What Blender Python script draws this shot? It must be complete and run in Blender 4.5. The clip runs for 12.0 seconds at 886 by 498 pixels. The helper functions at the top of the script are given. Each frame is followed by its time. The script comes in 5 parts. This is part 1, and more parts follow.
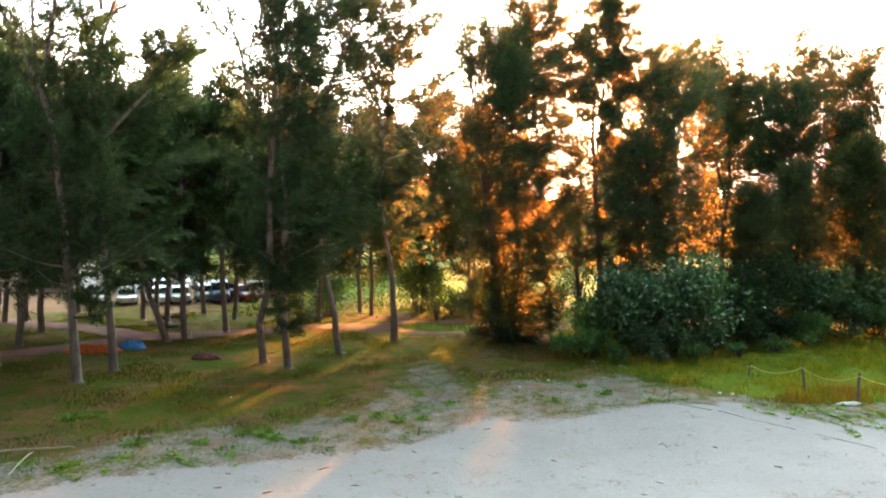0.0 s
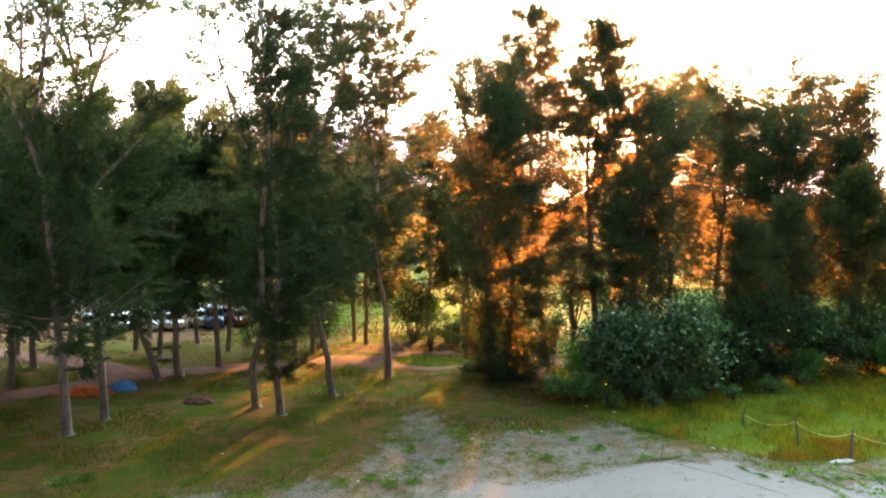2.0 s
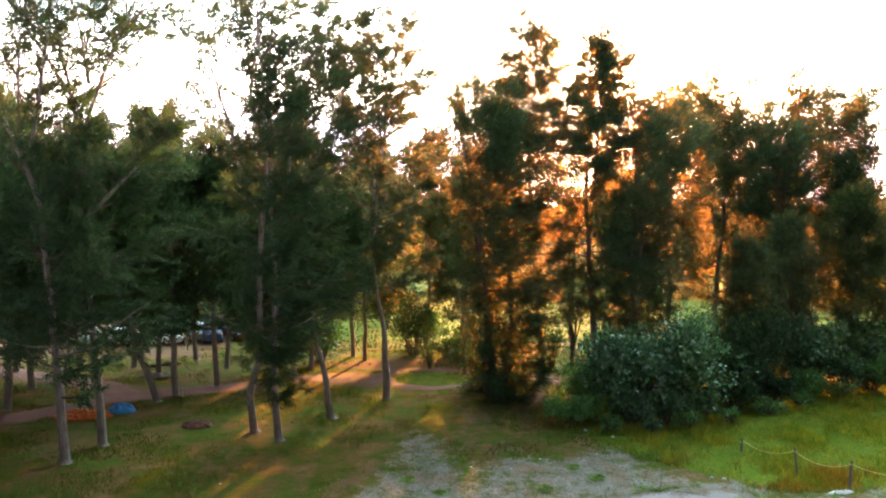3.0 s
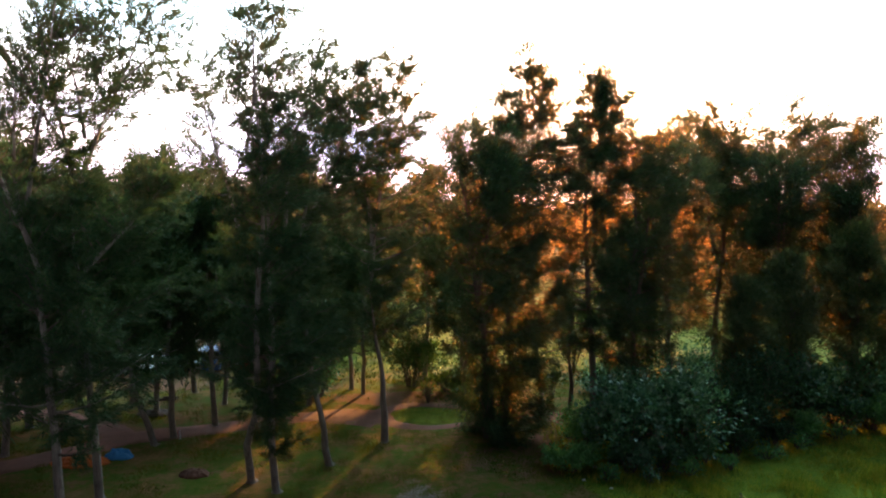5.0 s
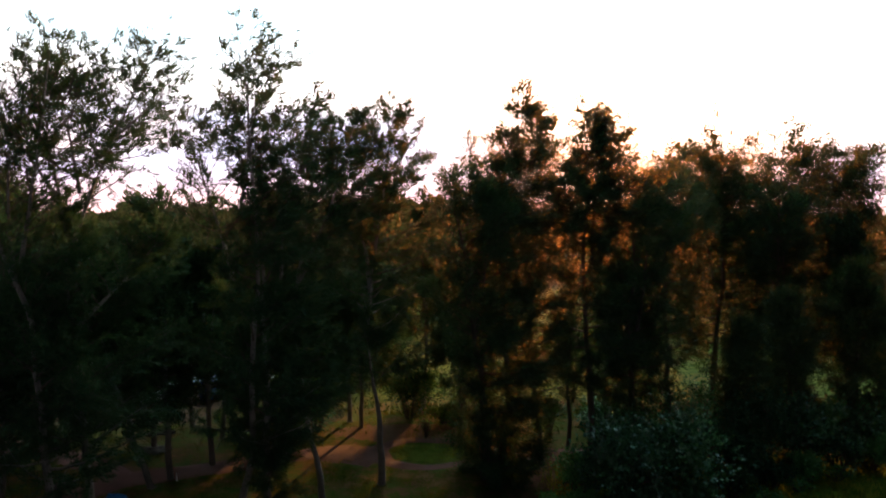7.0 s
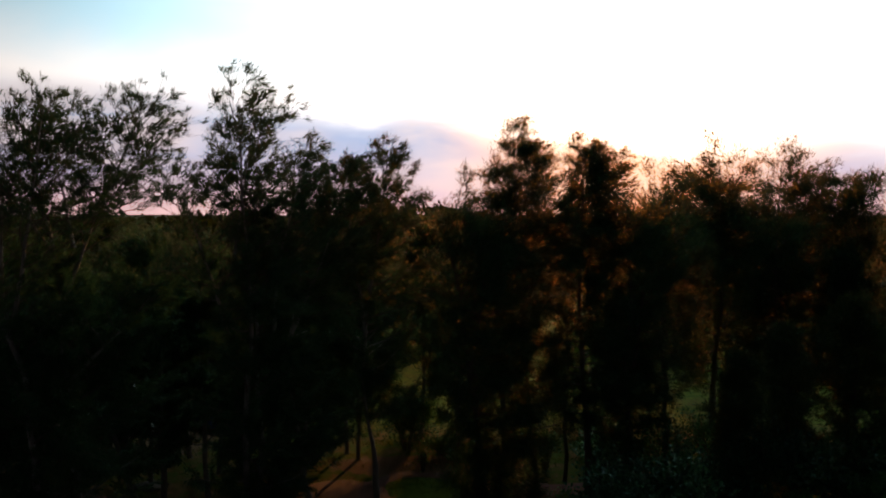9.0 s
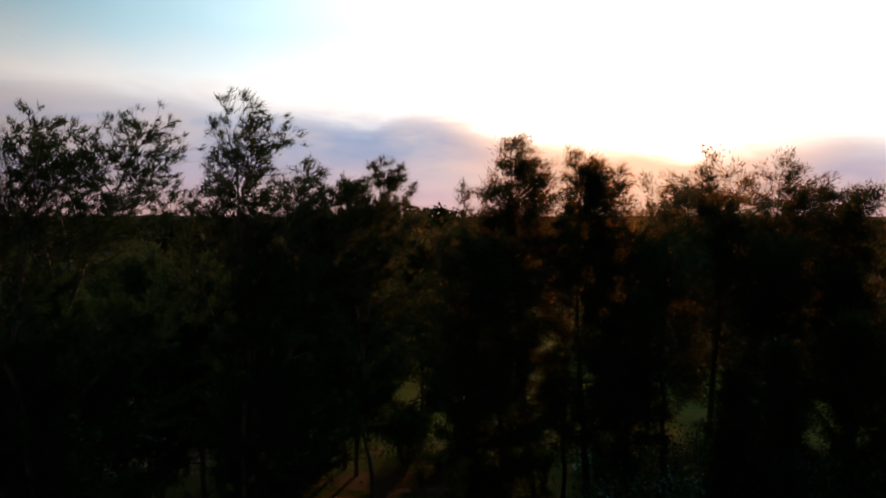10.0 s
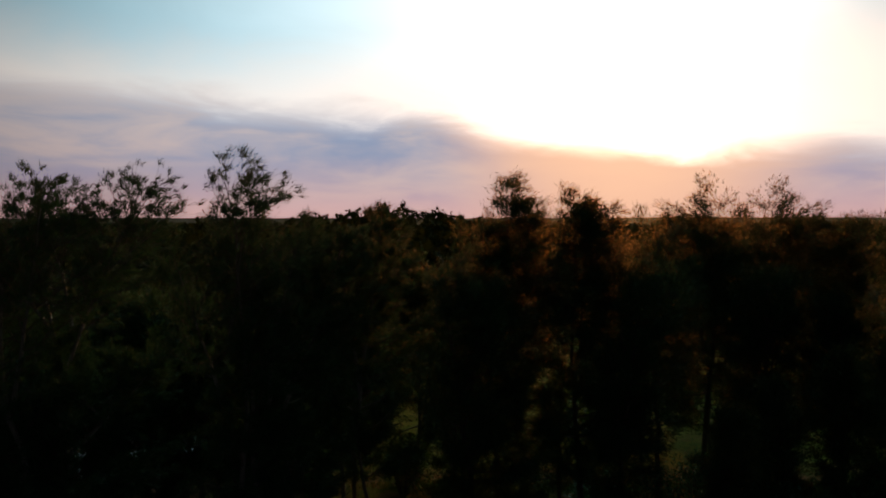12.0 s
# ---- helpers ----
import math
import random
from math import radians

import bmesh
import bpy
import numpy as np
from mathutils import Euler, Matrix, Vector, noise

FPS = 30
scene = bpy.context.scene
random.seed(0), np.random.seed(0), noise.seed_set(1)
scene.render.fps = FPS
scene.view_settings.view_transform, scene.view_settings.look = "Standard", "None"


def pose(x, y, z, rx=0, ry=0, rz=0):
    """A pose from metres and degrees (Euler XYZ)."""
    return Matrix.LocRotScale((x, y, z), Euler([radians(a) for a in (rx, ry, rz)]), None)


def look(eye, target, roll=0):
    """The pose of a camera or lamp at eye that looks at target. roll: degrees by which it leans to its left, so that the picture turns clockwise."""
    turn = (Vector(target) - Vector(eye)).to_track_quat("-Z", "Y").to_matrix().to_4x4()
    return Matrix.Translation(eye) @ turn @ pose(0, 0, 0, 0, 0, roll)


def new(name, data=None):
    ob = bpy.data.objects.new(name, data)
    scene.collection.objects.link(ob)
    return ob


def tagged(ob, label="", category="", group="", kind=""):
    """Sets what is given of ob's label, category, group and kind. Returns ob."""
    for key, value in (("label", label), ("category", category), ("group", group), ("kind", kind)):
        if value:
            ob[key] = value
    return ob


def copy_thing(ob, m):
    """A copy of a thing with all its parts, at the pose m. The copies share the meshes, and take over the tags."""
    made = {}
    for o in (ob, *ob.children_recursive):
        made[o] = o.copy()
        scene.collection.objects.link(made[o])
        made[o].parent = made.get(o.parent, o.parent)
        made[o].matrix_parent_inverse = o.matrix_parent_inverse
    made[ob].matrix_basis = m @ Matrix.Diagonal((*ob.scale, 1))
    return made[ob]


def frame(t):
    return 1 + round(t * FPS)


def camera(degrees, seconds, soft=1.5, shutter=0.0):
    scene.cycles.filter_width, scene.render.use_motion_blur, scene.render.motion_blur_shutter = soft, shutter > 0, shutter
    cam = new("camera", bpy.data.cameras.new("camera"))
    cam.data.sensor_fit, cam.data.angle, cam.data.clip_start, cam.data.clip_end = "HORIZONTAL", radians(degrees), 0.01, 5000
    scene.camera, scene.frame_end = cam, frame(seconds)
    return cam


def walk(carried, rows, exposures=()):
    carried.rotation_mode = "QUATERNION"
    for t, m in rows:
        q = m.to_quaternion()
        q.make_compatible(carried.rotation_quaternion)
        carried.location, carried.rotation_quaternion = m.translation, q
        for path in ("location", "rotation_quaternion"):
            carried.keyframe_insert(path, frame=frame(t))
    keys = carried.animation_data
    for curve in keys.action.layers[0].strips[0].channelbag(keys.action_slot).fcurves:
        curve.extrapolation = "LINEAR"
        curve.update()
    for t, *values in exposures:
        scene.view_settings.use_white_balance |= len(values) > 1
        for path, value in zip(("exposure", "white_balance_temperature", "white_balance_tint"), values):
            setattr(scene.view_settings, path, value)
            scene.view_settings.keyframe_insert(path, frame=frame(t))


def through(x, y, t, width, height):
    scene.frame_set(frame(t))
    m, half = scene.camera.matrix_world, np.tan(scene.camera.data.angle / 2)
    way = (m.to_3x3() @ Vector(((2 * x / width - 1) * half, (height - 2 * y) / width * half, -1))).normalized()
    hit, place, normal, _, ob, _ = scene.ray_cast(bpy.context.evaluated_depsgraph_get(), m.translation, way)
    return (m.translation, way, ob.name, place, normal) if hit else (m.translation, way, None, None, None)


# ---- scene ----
cam = camera(68.0, 12.0, soft=2.0)
# seconds, eye x y z, yaw, pitch, roll
ROWS = [
    (0.0, -0.090, 0.009, 7.762, -0.002, -2.794, 0.257),
    (0.5, -0.008, 0.088, 8.353, -0.076, -2.854, 0.259),
    (1.0, 0.047, 0.159, 8.964, -0.141, -2.906, 0.260),
    (1.5, 0.085, 0.226, 9.591, -0.197, -2.951, 0.261),
    (2.0, 0.110, 0.290, 10.230, -0.242, -2.990, 0.259),
    (2.5, 0.129, 0.353, 10.877, -0.276, -3.022, 0.257),
    (3.0, 0.146, 0.417, 11.529, -0.298, -3.048, 0.253),
    (3.5, 0.166, 0.481, 12.184, -0.307, -3.068, 0.248),
    (4.0, 0.191, 0.546, 12.840, -0.305, -3.083, 0.242),
    (4.5, 0.226, 0.612, 13.493, -0.291, -3.092, 0.235),
    (5.0, 0.270, 0.680, 14.143, -0.267, -3.097, 0.226),
    (5.5, 0.327, 0.748, 14.788, -0.233, -3.097, 0.216),
    (6.0, 0.396, 0.816, 15.427, -0.190, -3.093, 0.205),
    (6.5, 0.476, 0.881, 16.059, -0.141, -3.086, 0.192),
    (7.0, 0.567, 0.943, 16.685, -0.088, -3.074, 0.179),
    (7.5, 0.668, 0.999, 17.305, -0.032, -3.059, 0.164),
    (8.0, 0.774, 1.046, 17.918, 0.022, -3.041, 0.148),
    (8.5, 0.884, 1.083, 18.525, 0.074, -3.021, 0.130),
    (9.0, 0.993, 1.104, 19.129, 0.118, -2.998, 0.111),
    (9.5, 1.097, 1.108, 19.730, 0.151, -2.973, 0.091),
    (10.0, 1.189, 1.090, 20.330, 0.170, -2.946, 0.070),
    (10.5, 1.265, 1.045, 20.931, 0.170, -2.918, 0.048),
    (11.0, 1.316, 0.970, 21.536, 0.146, -2.888, 0.024),
    (11.5, 1.335, 0.858, 22.148, 0.094, -2.858, -0.001),
    (12.0, 1.313, 0.705, 22.771, 0.007, -2.827, -0.027),
]
EXPOSURES = [(0.0, 3.08, 8250, 38), (2.0, 3.1, 8250, 38), (3.0, 3.0, 7900, 37), (5.0, 1.78, 7100, 34), (7.0, 0.33, 6900, 32), (9.0, -1.2, 7000, 28), (10.5, -1.8, 7000, 27), (12.0, -1.97, 7000, 26)]
walk(cam, [(t, pose(x, y, z, 90 + pitch, 0, yaw) @ pose(0, 0, 0, 0, 0, roll)) for t, x, y, z, yaw, pitch, roll in ROWS], EXPOSURES)

# ---------------------------------------------------------------- sky and sun
SUN_EL, SUN_AZ = radians(10.4), radians(15.6)          # azimuth: from +y towards +x
SUN_DIR = Vector((math.sin(SUN_AZ) * math.cos(SUN_EL), math.cos(SUN_AZ) * math.cos(SUN_EL), math.sin(SUN_EL)))


class Nodes:
    """Short-hand for a node tree."""

    def __init__(self, tree):
        self.tree = tree
        tree.nodes.clear()

    def add(self, kind, *links, **settings):
        n = self.tree.nodes.new(kind)
        for key, value in settings.items():
            if key == "ops":
                n.operation = value
            elif key == "blend":
                n.data_type, n.blend_type = "RGBA", value
            else:
                n.inputs[key.replace("_", " ")].default_value = value
        for socket, source in links:
            if isinstance(source, (int, float, tuple)):
                n.inputs[socket].default_value = source
            else:
                self.tree.links.new(source, n.inputs[socket])
        return n

    def math(self, op, a, b=0.0, c=0.0):
        return self.add("ShaderNodeMath", (0, a), (1, b), (2, c), ops=op).outputs[0]

    def mix(self, fac, a, b, blend="MIX"):
        n = self.add("ShaderNodeMix", (0, fac), (6, a), (7, b), blend=blend)
        return n.outputs[2]

    def ramp(self, x, *stops):
        n = self.add("ShaderNodeValToRGB", (0, x))
        el = n.color_ramp.elements
        while len(el) < len(stops):
            el.new(0.5)
        for e, (p, c) in zip(el, stops):
            e.position, e.color = p, (*c, 1) if isinstance(c, tuple) else (c, c, c, 1)
        return n.outputs[0]

    def smooth(self, x, lo, hi, a=0.0, b=1.0):
        n = self.add("ShaderNodeMapRange", (0, x), (1, lo), (2, hi), (3, a), (4, b))
        n.interpolation_type = "SMOOTHSTEP"
        return n.outputs[0]

    def noise(self, vec, scale, detail=4.0, rough=0.55, distort=0.0):
        return self.add("ShaderNodeTexNoise", (0, vec), Scale=scale, Detail=detail, Roughness=rough, Distortion=distort).outputs[0]


world = bpy.data.worlds.new("evening_sky")
scene.world = world
world.use_nodes = True
w = Nodes(world.node_tree)
way = w.add("ShaderNodeTexCoord").outputs["Generated"]
sky = w.tree.nodes.new("ShaderNodeTexSky")
sky.sky_type, sky.sun_disc = "NISHITA", False
sky.sun_elevation, sky.sun_rotation, sky.air_density, sky.dust_density = SUN_EL, SUN_AZ, 1.0, 1.6
sky_light = w.add("ShaderNodeVectorMath", (0, sky.outputs[0]), ops="SCALE", Scale=0.035).outputs[0]
near_sun = w.math("MAXIMUM", w.add("ShaderNodeVectorMath", (0, way), (1, tuple(SUN_DIR)), ops="DOT_PRODUCT").outputs["Value"], 0.0)
split = w.add("ShaderNodeSeparateXYZ", (0, way))
up = split.outputs[2]


def lobe(power, colour):
    """Light scattered forward round the sun."""
    return w.add("ShaderNodeVectorMath", (0, colour), (3, w.math("POWER", near_sun, power)), ops="SCALE").outputs[0]


def plus(a, b):
    return w.add("ShaderNodeVectorMath", (0, a), (1, b), ops="ADD").outputs[0]


clear = plus(plus(sky_light, plus(plus(lobe(3.0, (4.6, 6.6, 7.1)), lobe(11.0, (3.2, 1.5, 0.2))), lobe(1.5, (0.7, 2.9, 3.6)))), plus(lobe(36.0, (10.0, 4.6, 1.3)), lobe(120.0, (14.0, 12.0, 8.0))))
veil = w.noise(w.add("ShaderNodeVectorMath", (0, way), (1, (1.0, 1.0, 2.2)), ops="MULTIPLY").outputs[0], 2.3, 5.0, 0.55, 0.6)
clear = w.add("ShaderNodeVectorMath", (0, clear), (3, w.math("MULTIPLY", w.smooth(veil, 0.25, 0.75, 0.96, 1.14), w.smooth(split.outputs[0], 0.34, 0.70, 1.0, 0.5))), ops="SCALE").outputs[0]
# pale haze lit from within, above the bank
haze = w.math("MULTIPLY", w.smooth(w.math("ADD", up, w.math("MULTIPLY", w.math("SUBTRACT", veil, 0.5), 0.12)), 0.275, 0.16), 0.7)
haze_light = w.add("ShaderNodeVectorMath", (0, (0.80, 0.76, 0.66)), (3, w.smooth(near_sun, 0.15, 0.95, 0.5, 12.0)), ops="SCALE").outputs[0]
clear = w.mix(haze, clear, plus(haze_light, plus(lobe(36.0, (10.0, 4.6, 1.3)), lobe(120.0, (14.0, 12.0, 8.0)))))
# a low bank of evening cloud along the horizon
flat = w.add("ShaderNodeVectorMath", (0, way), (1, (1.0, 1.0, 4.0)), ops="MULTIPLY").outputs[0]
billow = w.noise(flat, 5.5, 8.0, 0.6, 0.5)
soft_noise = w.noise(flat, 1.3, 3.0, 0.5)
swell = w.math("ADD", w.math("MULTIPLY", w.math("SUBTRACT", billow, 0.5), 0.075), w.math("MULTIPLY", w.math("SUBTRACT", soft_noise, 0.5), 0.10))
aside = w.smooth(split.outputs[0], 0.28, 0.62, 0.0, 0.075)   # the bank sinks on the far side of the sun
edge = w.math("ADD", w.math("ADD", w.math("ADD", up, swell), aside), w.smooth(near_sun, 0.955, 0.999, 0.0, 0.05))
bank = w.math("MULTIPLY", w.smooth(edge, 0.190, 0.135), 0.93)
thick = w.smooth(w.math("ADD", w.math("MULTIPLY", billow, 0.7), w.math("MULTIPLY", soft_noise, 0.3)), 0.36, 0.66)
low = w.math("MULTIPLY", w.math("MAXIMUM", up, 0.0), 6.0)
cloud_dark = w.ramp(low, (0.0, (0.64, 0.40, 0.40)), (0.25, (0.41, 0.36, 0.45)), (0.55, (0.22, 0.33, 0.50)), (0.9, (0.22, 0.36, 0.53)))
cloud_pale = w.ramp(low, (0.0, (0.68, 0.45, 0.42)), (0.35, (0.56, 0.49, 0.49)), (0.9, (0.56, 0.56, 0.55)))
cloud_tone = w.mix(thick, cloud_pale, cloud_dark)
cloud_tone = w.mix(w.smooth(near_sun, 0.95, 0.999, 0.0, 0.9), cloud_tone, (1.0, 0.60, 0.34, 1))
behind = w.smooth(near_sun, 0.15, 0.85, 0.5, 8.0)
cloud_light = w.add("ShaderNodeVectorMath", (0, cloud_tone), (3, behind), ops="SCALE").outputs[0]
sky_all = w.mix(bank, clear, cloud_light)
sky_all = plus(sky_all, plus(lobe(9000.0, (90.0, 60.0, 28.0)), lobe(1500.0, (10.0, 7.0, 3.5))))
sky_all = w.add("ShaderNodeVectorMath", (0, sky_all), (3, w.smooth(near_sun, 0.3, 0.9, 1.0, 1.7)), ops="SCALE").outputs[0]
back = w.add("ShaderNodeBackground", ("Color", sky_all), Strength=0.25)
w.add("ShaderNodeOutputWorld", ("Surface", back.outputs[0]))

sun_lamp = bpy.data.lights.new("sun", "SUN")
sun_lamp.energy, sun_lamp.angle, sun_lamp.color = 4.0, radians(0.6), (1.0, 0.55, 0.13)
sun = new("sun", sun_lamp)
sun.matrix_world = look((40, 150, 60), Vector((40, 150, 60)) - SUN_DIR)

# ---------------------------------------------------------------- materials


def material(name):
    m = bpy.data.materials.new(name)
    m.use_nodes = True
    return m, Nodes(m.node_tree)


def finish(n, shader):
    n.add("ShaderNodeOutputMaterial", ("Surface", shader))


def surface(name, dark, light, rough=0.7, scale=6.0, metal=0.0, bump=0.3, fine=60.0, spec=0.5, coat=0.0):
    """A solid with two scales of tone and relief."""
    m, n = material(name)
    at = n.add("ShaderNodeTexCoord").outputs["Object"]
    big, small = n.noise(at, scale, 5.0, 0.6), n.noise(at, fine, 3.0, 0.6)
    tone = n.math("ADD", n.math("MULTIPLY", big, 0.65), n.math("MULTIPLY", small, 0.35))
    colour = n.ramp(tone, (0.3, dark), (0.7, light))
    relief = n.add("ShaderNodeBump", ("Height", tone), Strength=bump, Distance=0.02)
    p = n.add("ShaderNodeBsdfPrincipled", ("Base Color", colour), ("Normal", relief.outputs[0]), Roughness=rough, Metallic=metal)
    p.inputs["Specular IOR Level"].default_value = spec
    p.inputs["Coat Weight"].default_value = coat
    finish(n, p.outputs[0])
    return m


def leaf(name, dark, light, through=0.4, gloss=0.06, rough=0.45, thin=(2.0, 1.2, 0.4), patchy=0.6, broad=0.6, forward=0.0):
    """Thin leaves: light is scattered back and let through; the tone varies leaf by leaf and over the crown."""
    m, n = material(name)
    at = n.add("ShaderNodeTexCoord").outputs["Object"]
    isle = n.add("ShaderNodeNewGeometry").outputs["Random Per Island"]
    own = n.add("ShaderNodeObjectInfo").outputs["Random"]
    patch = n.noise(at, broad, 4.0, 0.65)
    f = n.math("ADD", n.math("MULTIPLY", isle, 0.45), n.math("ADD", n.math("MULTIPLY", n.math("SUBTRACT", patch, 0.25), patchy * 1.4), n.math("MULTIPLY", own, 0.2)))
    colour = n.ramp(f, (0.25, dark), (0.85, light))
    warm = n.mix(1.0, colour, (*thin, 1), "MULTIPLY")
    diff = n.add("ShaderNodeBsdfDiffuse", ("Color", colour))
    tran = n.add("ShaderNodeBsdfTranslucent", ("Color", warm))
    glos = n.add("ShaderNodeBsdfGlossy", Roughness=rough, Color=(0.8, 0.95, 0.85, 1))
    body = n.add("ShaderNodeMixShader", (0, through), (1, diff.outputs[0]), (2, tran.outputs[0]))
    if forward:
        # fine sprays scatter light onward; the orange colour imitates glare round the sun
        onward = n.add("ShaderNodeBsdfRefraction", Roughness=0.68, IOR=1.3, Color=(0.64, 0.29, 0.14, 1))
        body = n.add("ShaderNodeMixShader", (0, forward), (1, body.outputs[0]), (2, onward.outputs[0]))
    full = n.add("ShaderNodeMixShader", (0, gloss), (1, body.outputs[0]), (2, glos.outputs[0]))
    finish(n, full.outputs[0])
    return m


def bark_material(name, dark, light):
    """Fibrous bark, furrowed along the stem."""
    m, n = material(name)
    at = n.add("ShaderNodeTexCoord").outputs["Object"]
    long = n.add("ShaderNodeVectorMath", (0, at), (1, (14.0, 14.0, 1.6)), ops="MULTIPLY").outputs[0]
    furrow, spots = n.noise(long, 1.0, 5.0, 0.65, 0.5), n.noise(at, 1.7, 4.0, 0.6)
    tone = n.math("ADD", n.math("MULTIPLY", furrow, 0.6), n.math("MULTIPLY", spots, 0.4))
    colour = n.ramp(tone, (0.32, dark), (0.68, light))
    relief = n.add("ShaderNodeBump", ("Height", furrow), Strength=0.8, Distance=0.04)
    p = n.add("ShaderNodeBsdfPrincipled", ("Base Color", colour), ("Normal", relief.outputs[0]), Roughness=0.9)
    finish(n, p.outputs[0])
    return m


NEEDLE = leaf("casuarina_needles", (0.012, 0.064, 0.036), (0.046, 0.132, 0.066), 0.24, 0.015, 0.5, (2.2, 1.35, 0.6), forward=0.08)
NEEDLE_YOUNG = leaf("young_needles", (0.022, 0.072, 0.036), (0.075, 0.145, 0.070), 0.20, 0.02, 0.5, forward=0.08)
NEEDLE_FAR = leaf("far_foliage", (0.022, 0.042, 0.018), (0.060, 0.085, 0.030), 0.12, 0.01, 0.6)
BROAD = leaf("broad_leaves", (0.020, 0.104, 0.056), (0.115, 0.310, 0.160), 0.22, 0.09, 0.22, (1.3, 1.3, 0.5))
SHRUB = leaf("shrub_leaves", (0.030, 0.080, 0.018), (0.085, 0.180, 0.045), 0.24, 0.05, 0.4, (1.4, 1.35, 0.4))
GRASS = leaf("grass_blades", (0.040, 0.105, 0.010), (0.165, 0.145, 0.028), 0.40, 0.02, 0.5, (1.4, 1.35, 0.4), 0.9, 0.45)
LUSH = leaf("lush_grass_blades", (0.060, 0.210, 0.035), (0.420, 0.340, 0.065), 0.30, 0.02, 0.45, (1.4, 1.35, 0.4), 1.1, 0.9)
MEADOW = leaf("meadow_blades", (0.035, 0.085, 0.010), (0.100, 0.125, 0.018), 0.10, 0.02, 0.5, (1.3, 1.2, 0.4), 0.8, 0.25)
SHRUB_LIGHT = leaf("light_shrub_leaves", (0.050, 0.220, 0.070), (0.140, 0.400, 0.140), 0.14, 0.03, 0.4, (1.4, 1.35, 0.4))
UNDERGROWTH = leaf("undergrowth_leaves", (0.017, 0.070, 0.040), (0.054, 0.130, 0.066), 0.15, 0.01, 0.5, (1.5, 1.2, 0.5))
VINE = leaf("creeper_leaves", (0.080, 0.200, 0.030), (0.170, 0.320, 0.060), 0.35, 0.02, 0.4, (1.4, 1.35, 0.4))
BARK = bark_material("casuarina_bark", (0.095, 0.082, 0.076), (0.32, 0.285, 0.265))
TWIG = bark_material("twig_bark", (0.06, 0.045, 0.035), (0.15, 0.115, 0.09))
BARK_DARK = bark_material("dark_bark", (0.05, 0.04, 0.034), (0.15, 0.12, 0.10))
POST_WOOD = bark_material("weathered_post", (0.10, 0.09, 0.085), (0.30, 0.27, 0.25))
ROPE = surface("yellow_rope", (0.55, 0.44, 0.14), (0.80, 0.68, 0.30), 0.85, 20.0)
PLASTIC_WHITE = surface("white_plastic_sheet", (0.62, 0.62, 0.62), (0.85, 0.85, 0.86), 0.45, 3.0)
TARP_BLUE = surface("blue_tarpaulin", (0.015, 0.30, 0.80), (0.04, 0.44, 0.92), 0.5, 2.5, bump=0.6, fine=12.0)
NET_ORANGE = surface("orange_netting", (0.62, 0.08, 0.02), (0.88, 0.24, 0.05), 0.8, 8.0, bump=0.8)
PAINT_WHITE = surface("white_car_paint", (0.54, 0.54, 0.54), (0.66, 0.66, 0.66), 0.3, 1.5, bump=0.0, coat=0.6)
PAINT_SILVER = surface("silver_car_paint", (0.35, 0.36, 0.38), (0.50, 0.51, 0.53), 0.3, 1.5, metal=0.4, bump=0.0, coat=0.6)
PAINT_BLUE = surface("blue_car_paint", (0.010, 0.05, 0.20), (0.02, 0.09, 0.30), 0.3, 1.5, bump=0.0, coat=0.6)
PAINT_RED = surface("red_car_paint", (0.22, 0.015, 0.012), (0.34, 0.03, 0.02), 0.3, 1.5, bump=0.0, coat=0.6)
GLASS_DARK = surface("car_window_glass", (0.010, 0.012, 0.014), (0.03, 0.032, 0.036), 0.08, 2.0, bump=0.0, spec=0.8)
RUBBER = surface("tyre_rubber", (0.012, 0.012, 0.012), (0.03, 0.03, 0.03), 0.85, 8.0)
RIM = surface("wheel_rim", (0.35, 0.35, 0.36), (0.55, 0.55, 0.56), 0.35, 5.0, metal=0.9, bump=0.1)
LAMP_GLASS = surface("lamp_glass", (0.6, 0.6, 0.6), (0.8, 0.8, 0.8), 0.1, 5.0, bump=0.0)
LAMP_RED = surface("tail_lamp", (0.25, 0.01, 0.01), (0.4, 0.02, 0.02), 0.2, 5.0, bump=0.0)
PLASTER = surface("white_plaster", (0.48, 0.46, 0.43), (0.74, 0.72, 0.69), 0.85, 0.8, bump=0.2)
ROOF_SHEET = surface("roof_sheet", (0.22, 0.20, 0.19), (0.38, 0.36, 0.34), 0.6, 1.2, bump=0.2)
SOIL_RED = surface("red_path_soil", (0.105, 0.039, 0.028), (0.235, 0.090, 0.063), 0.95, 0.7, bump=0.5, fine=9.0)


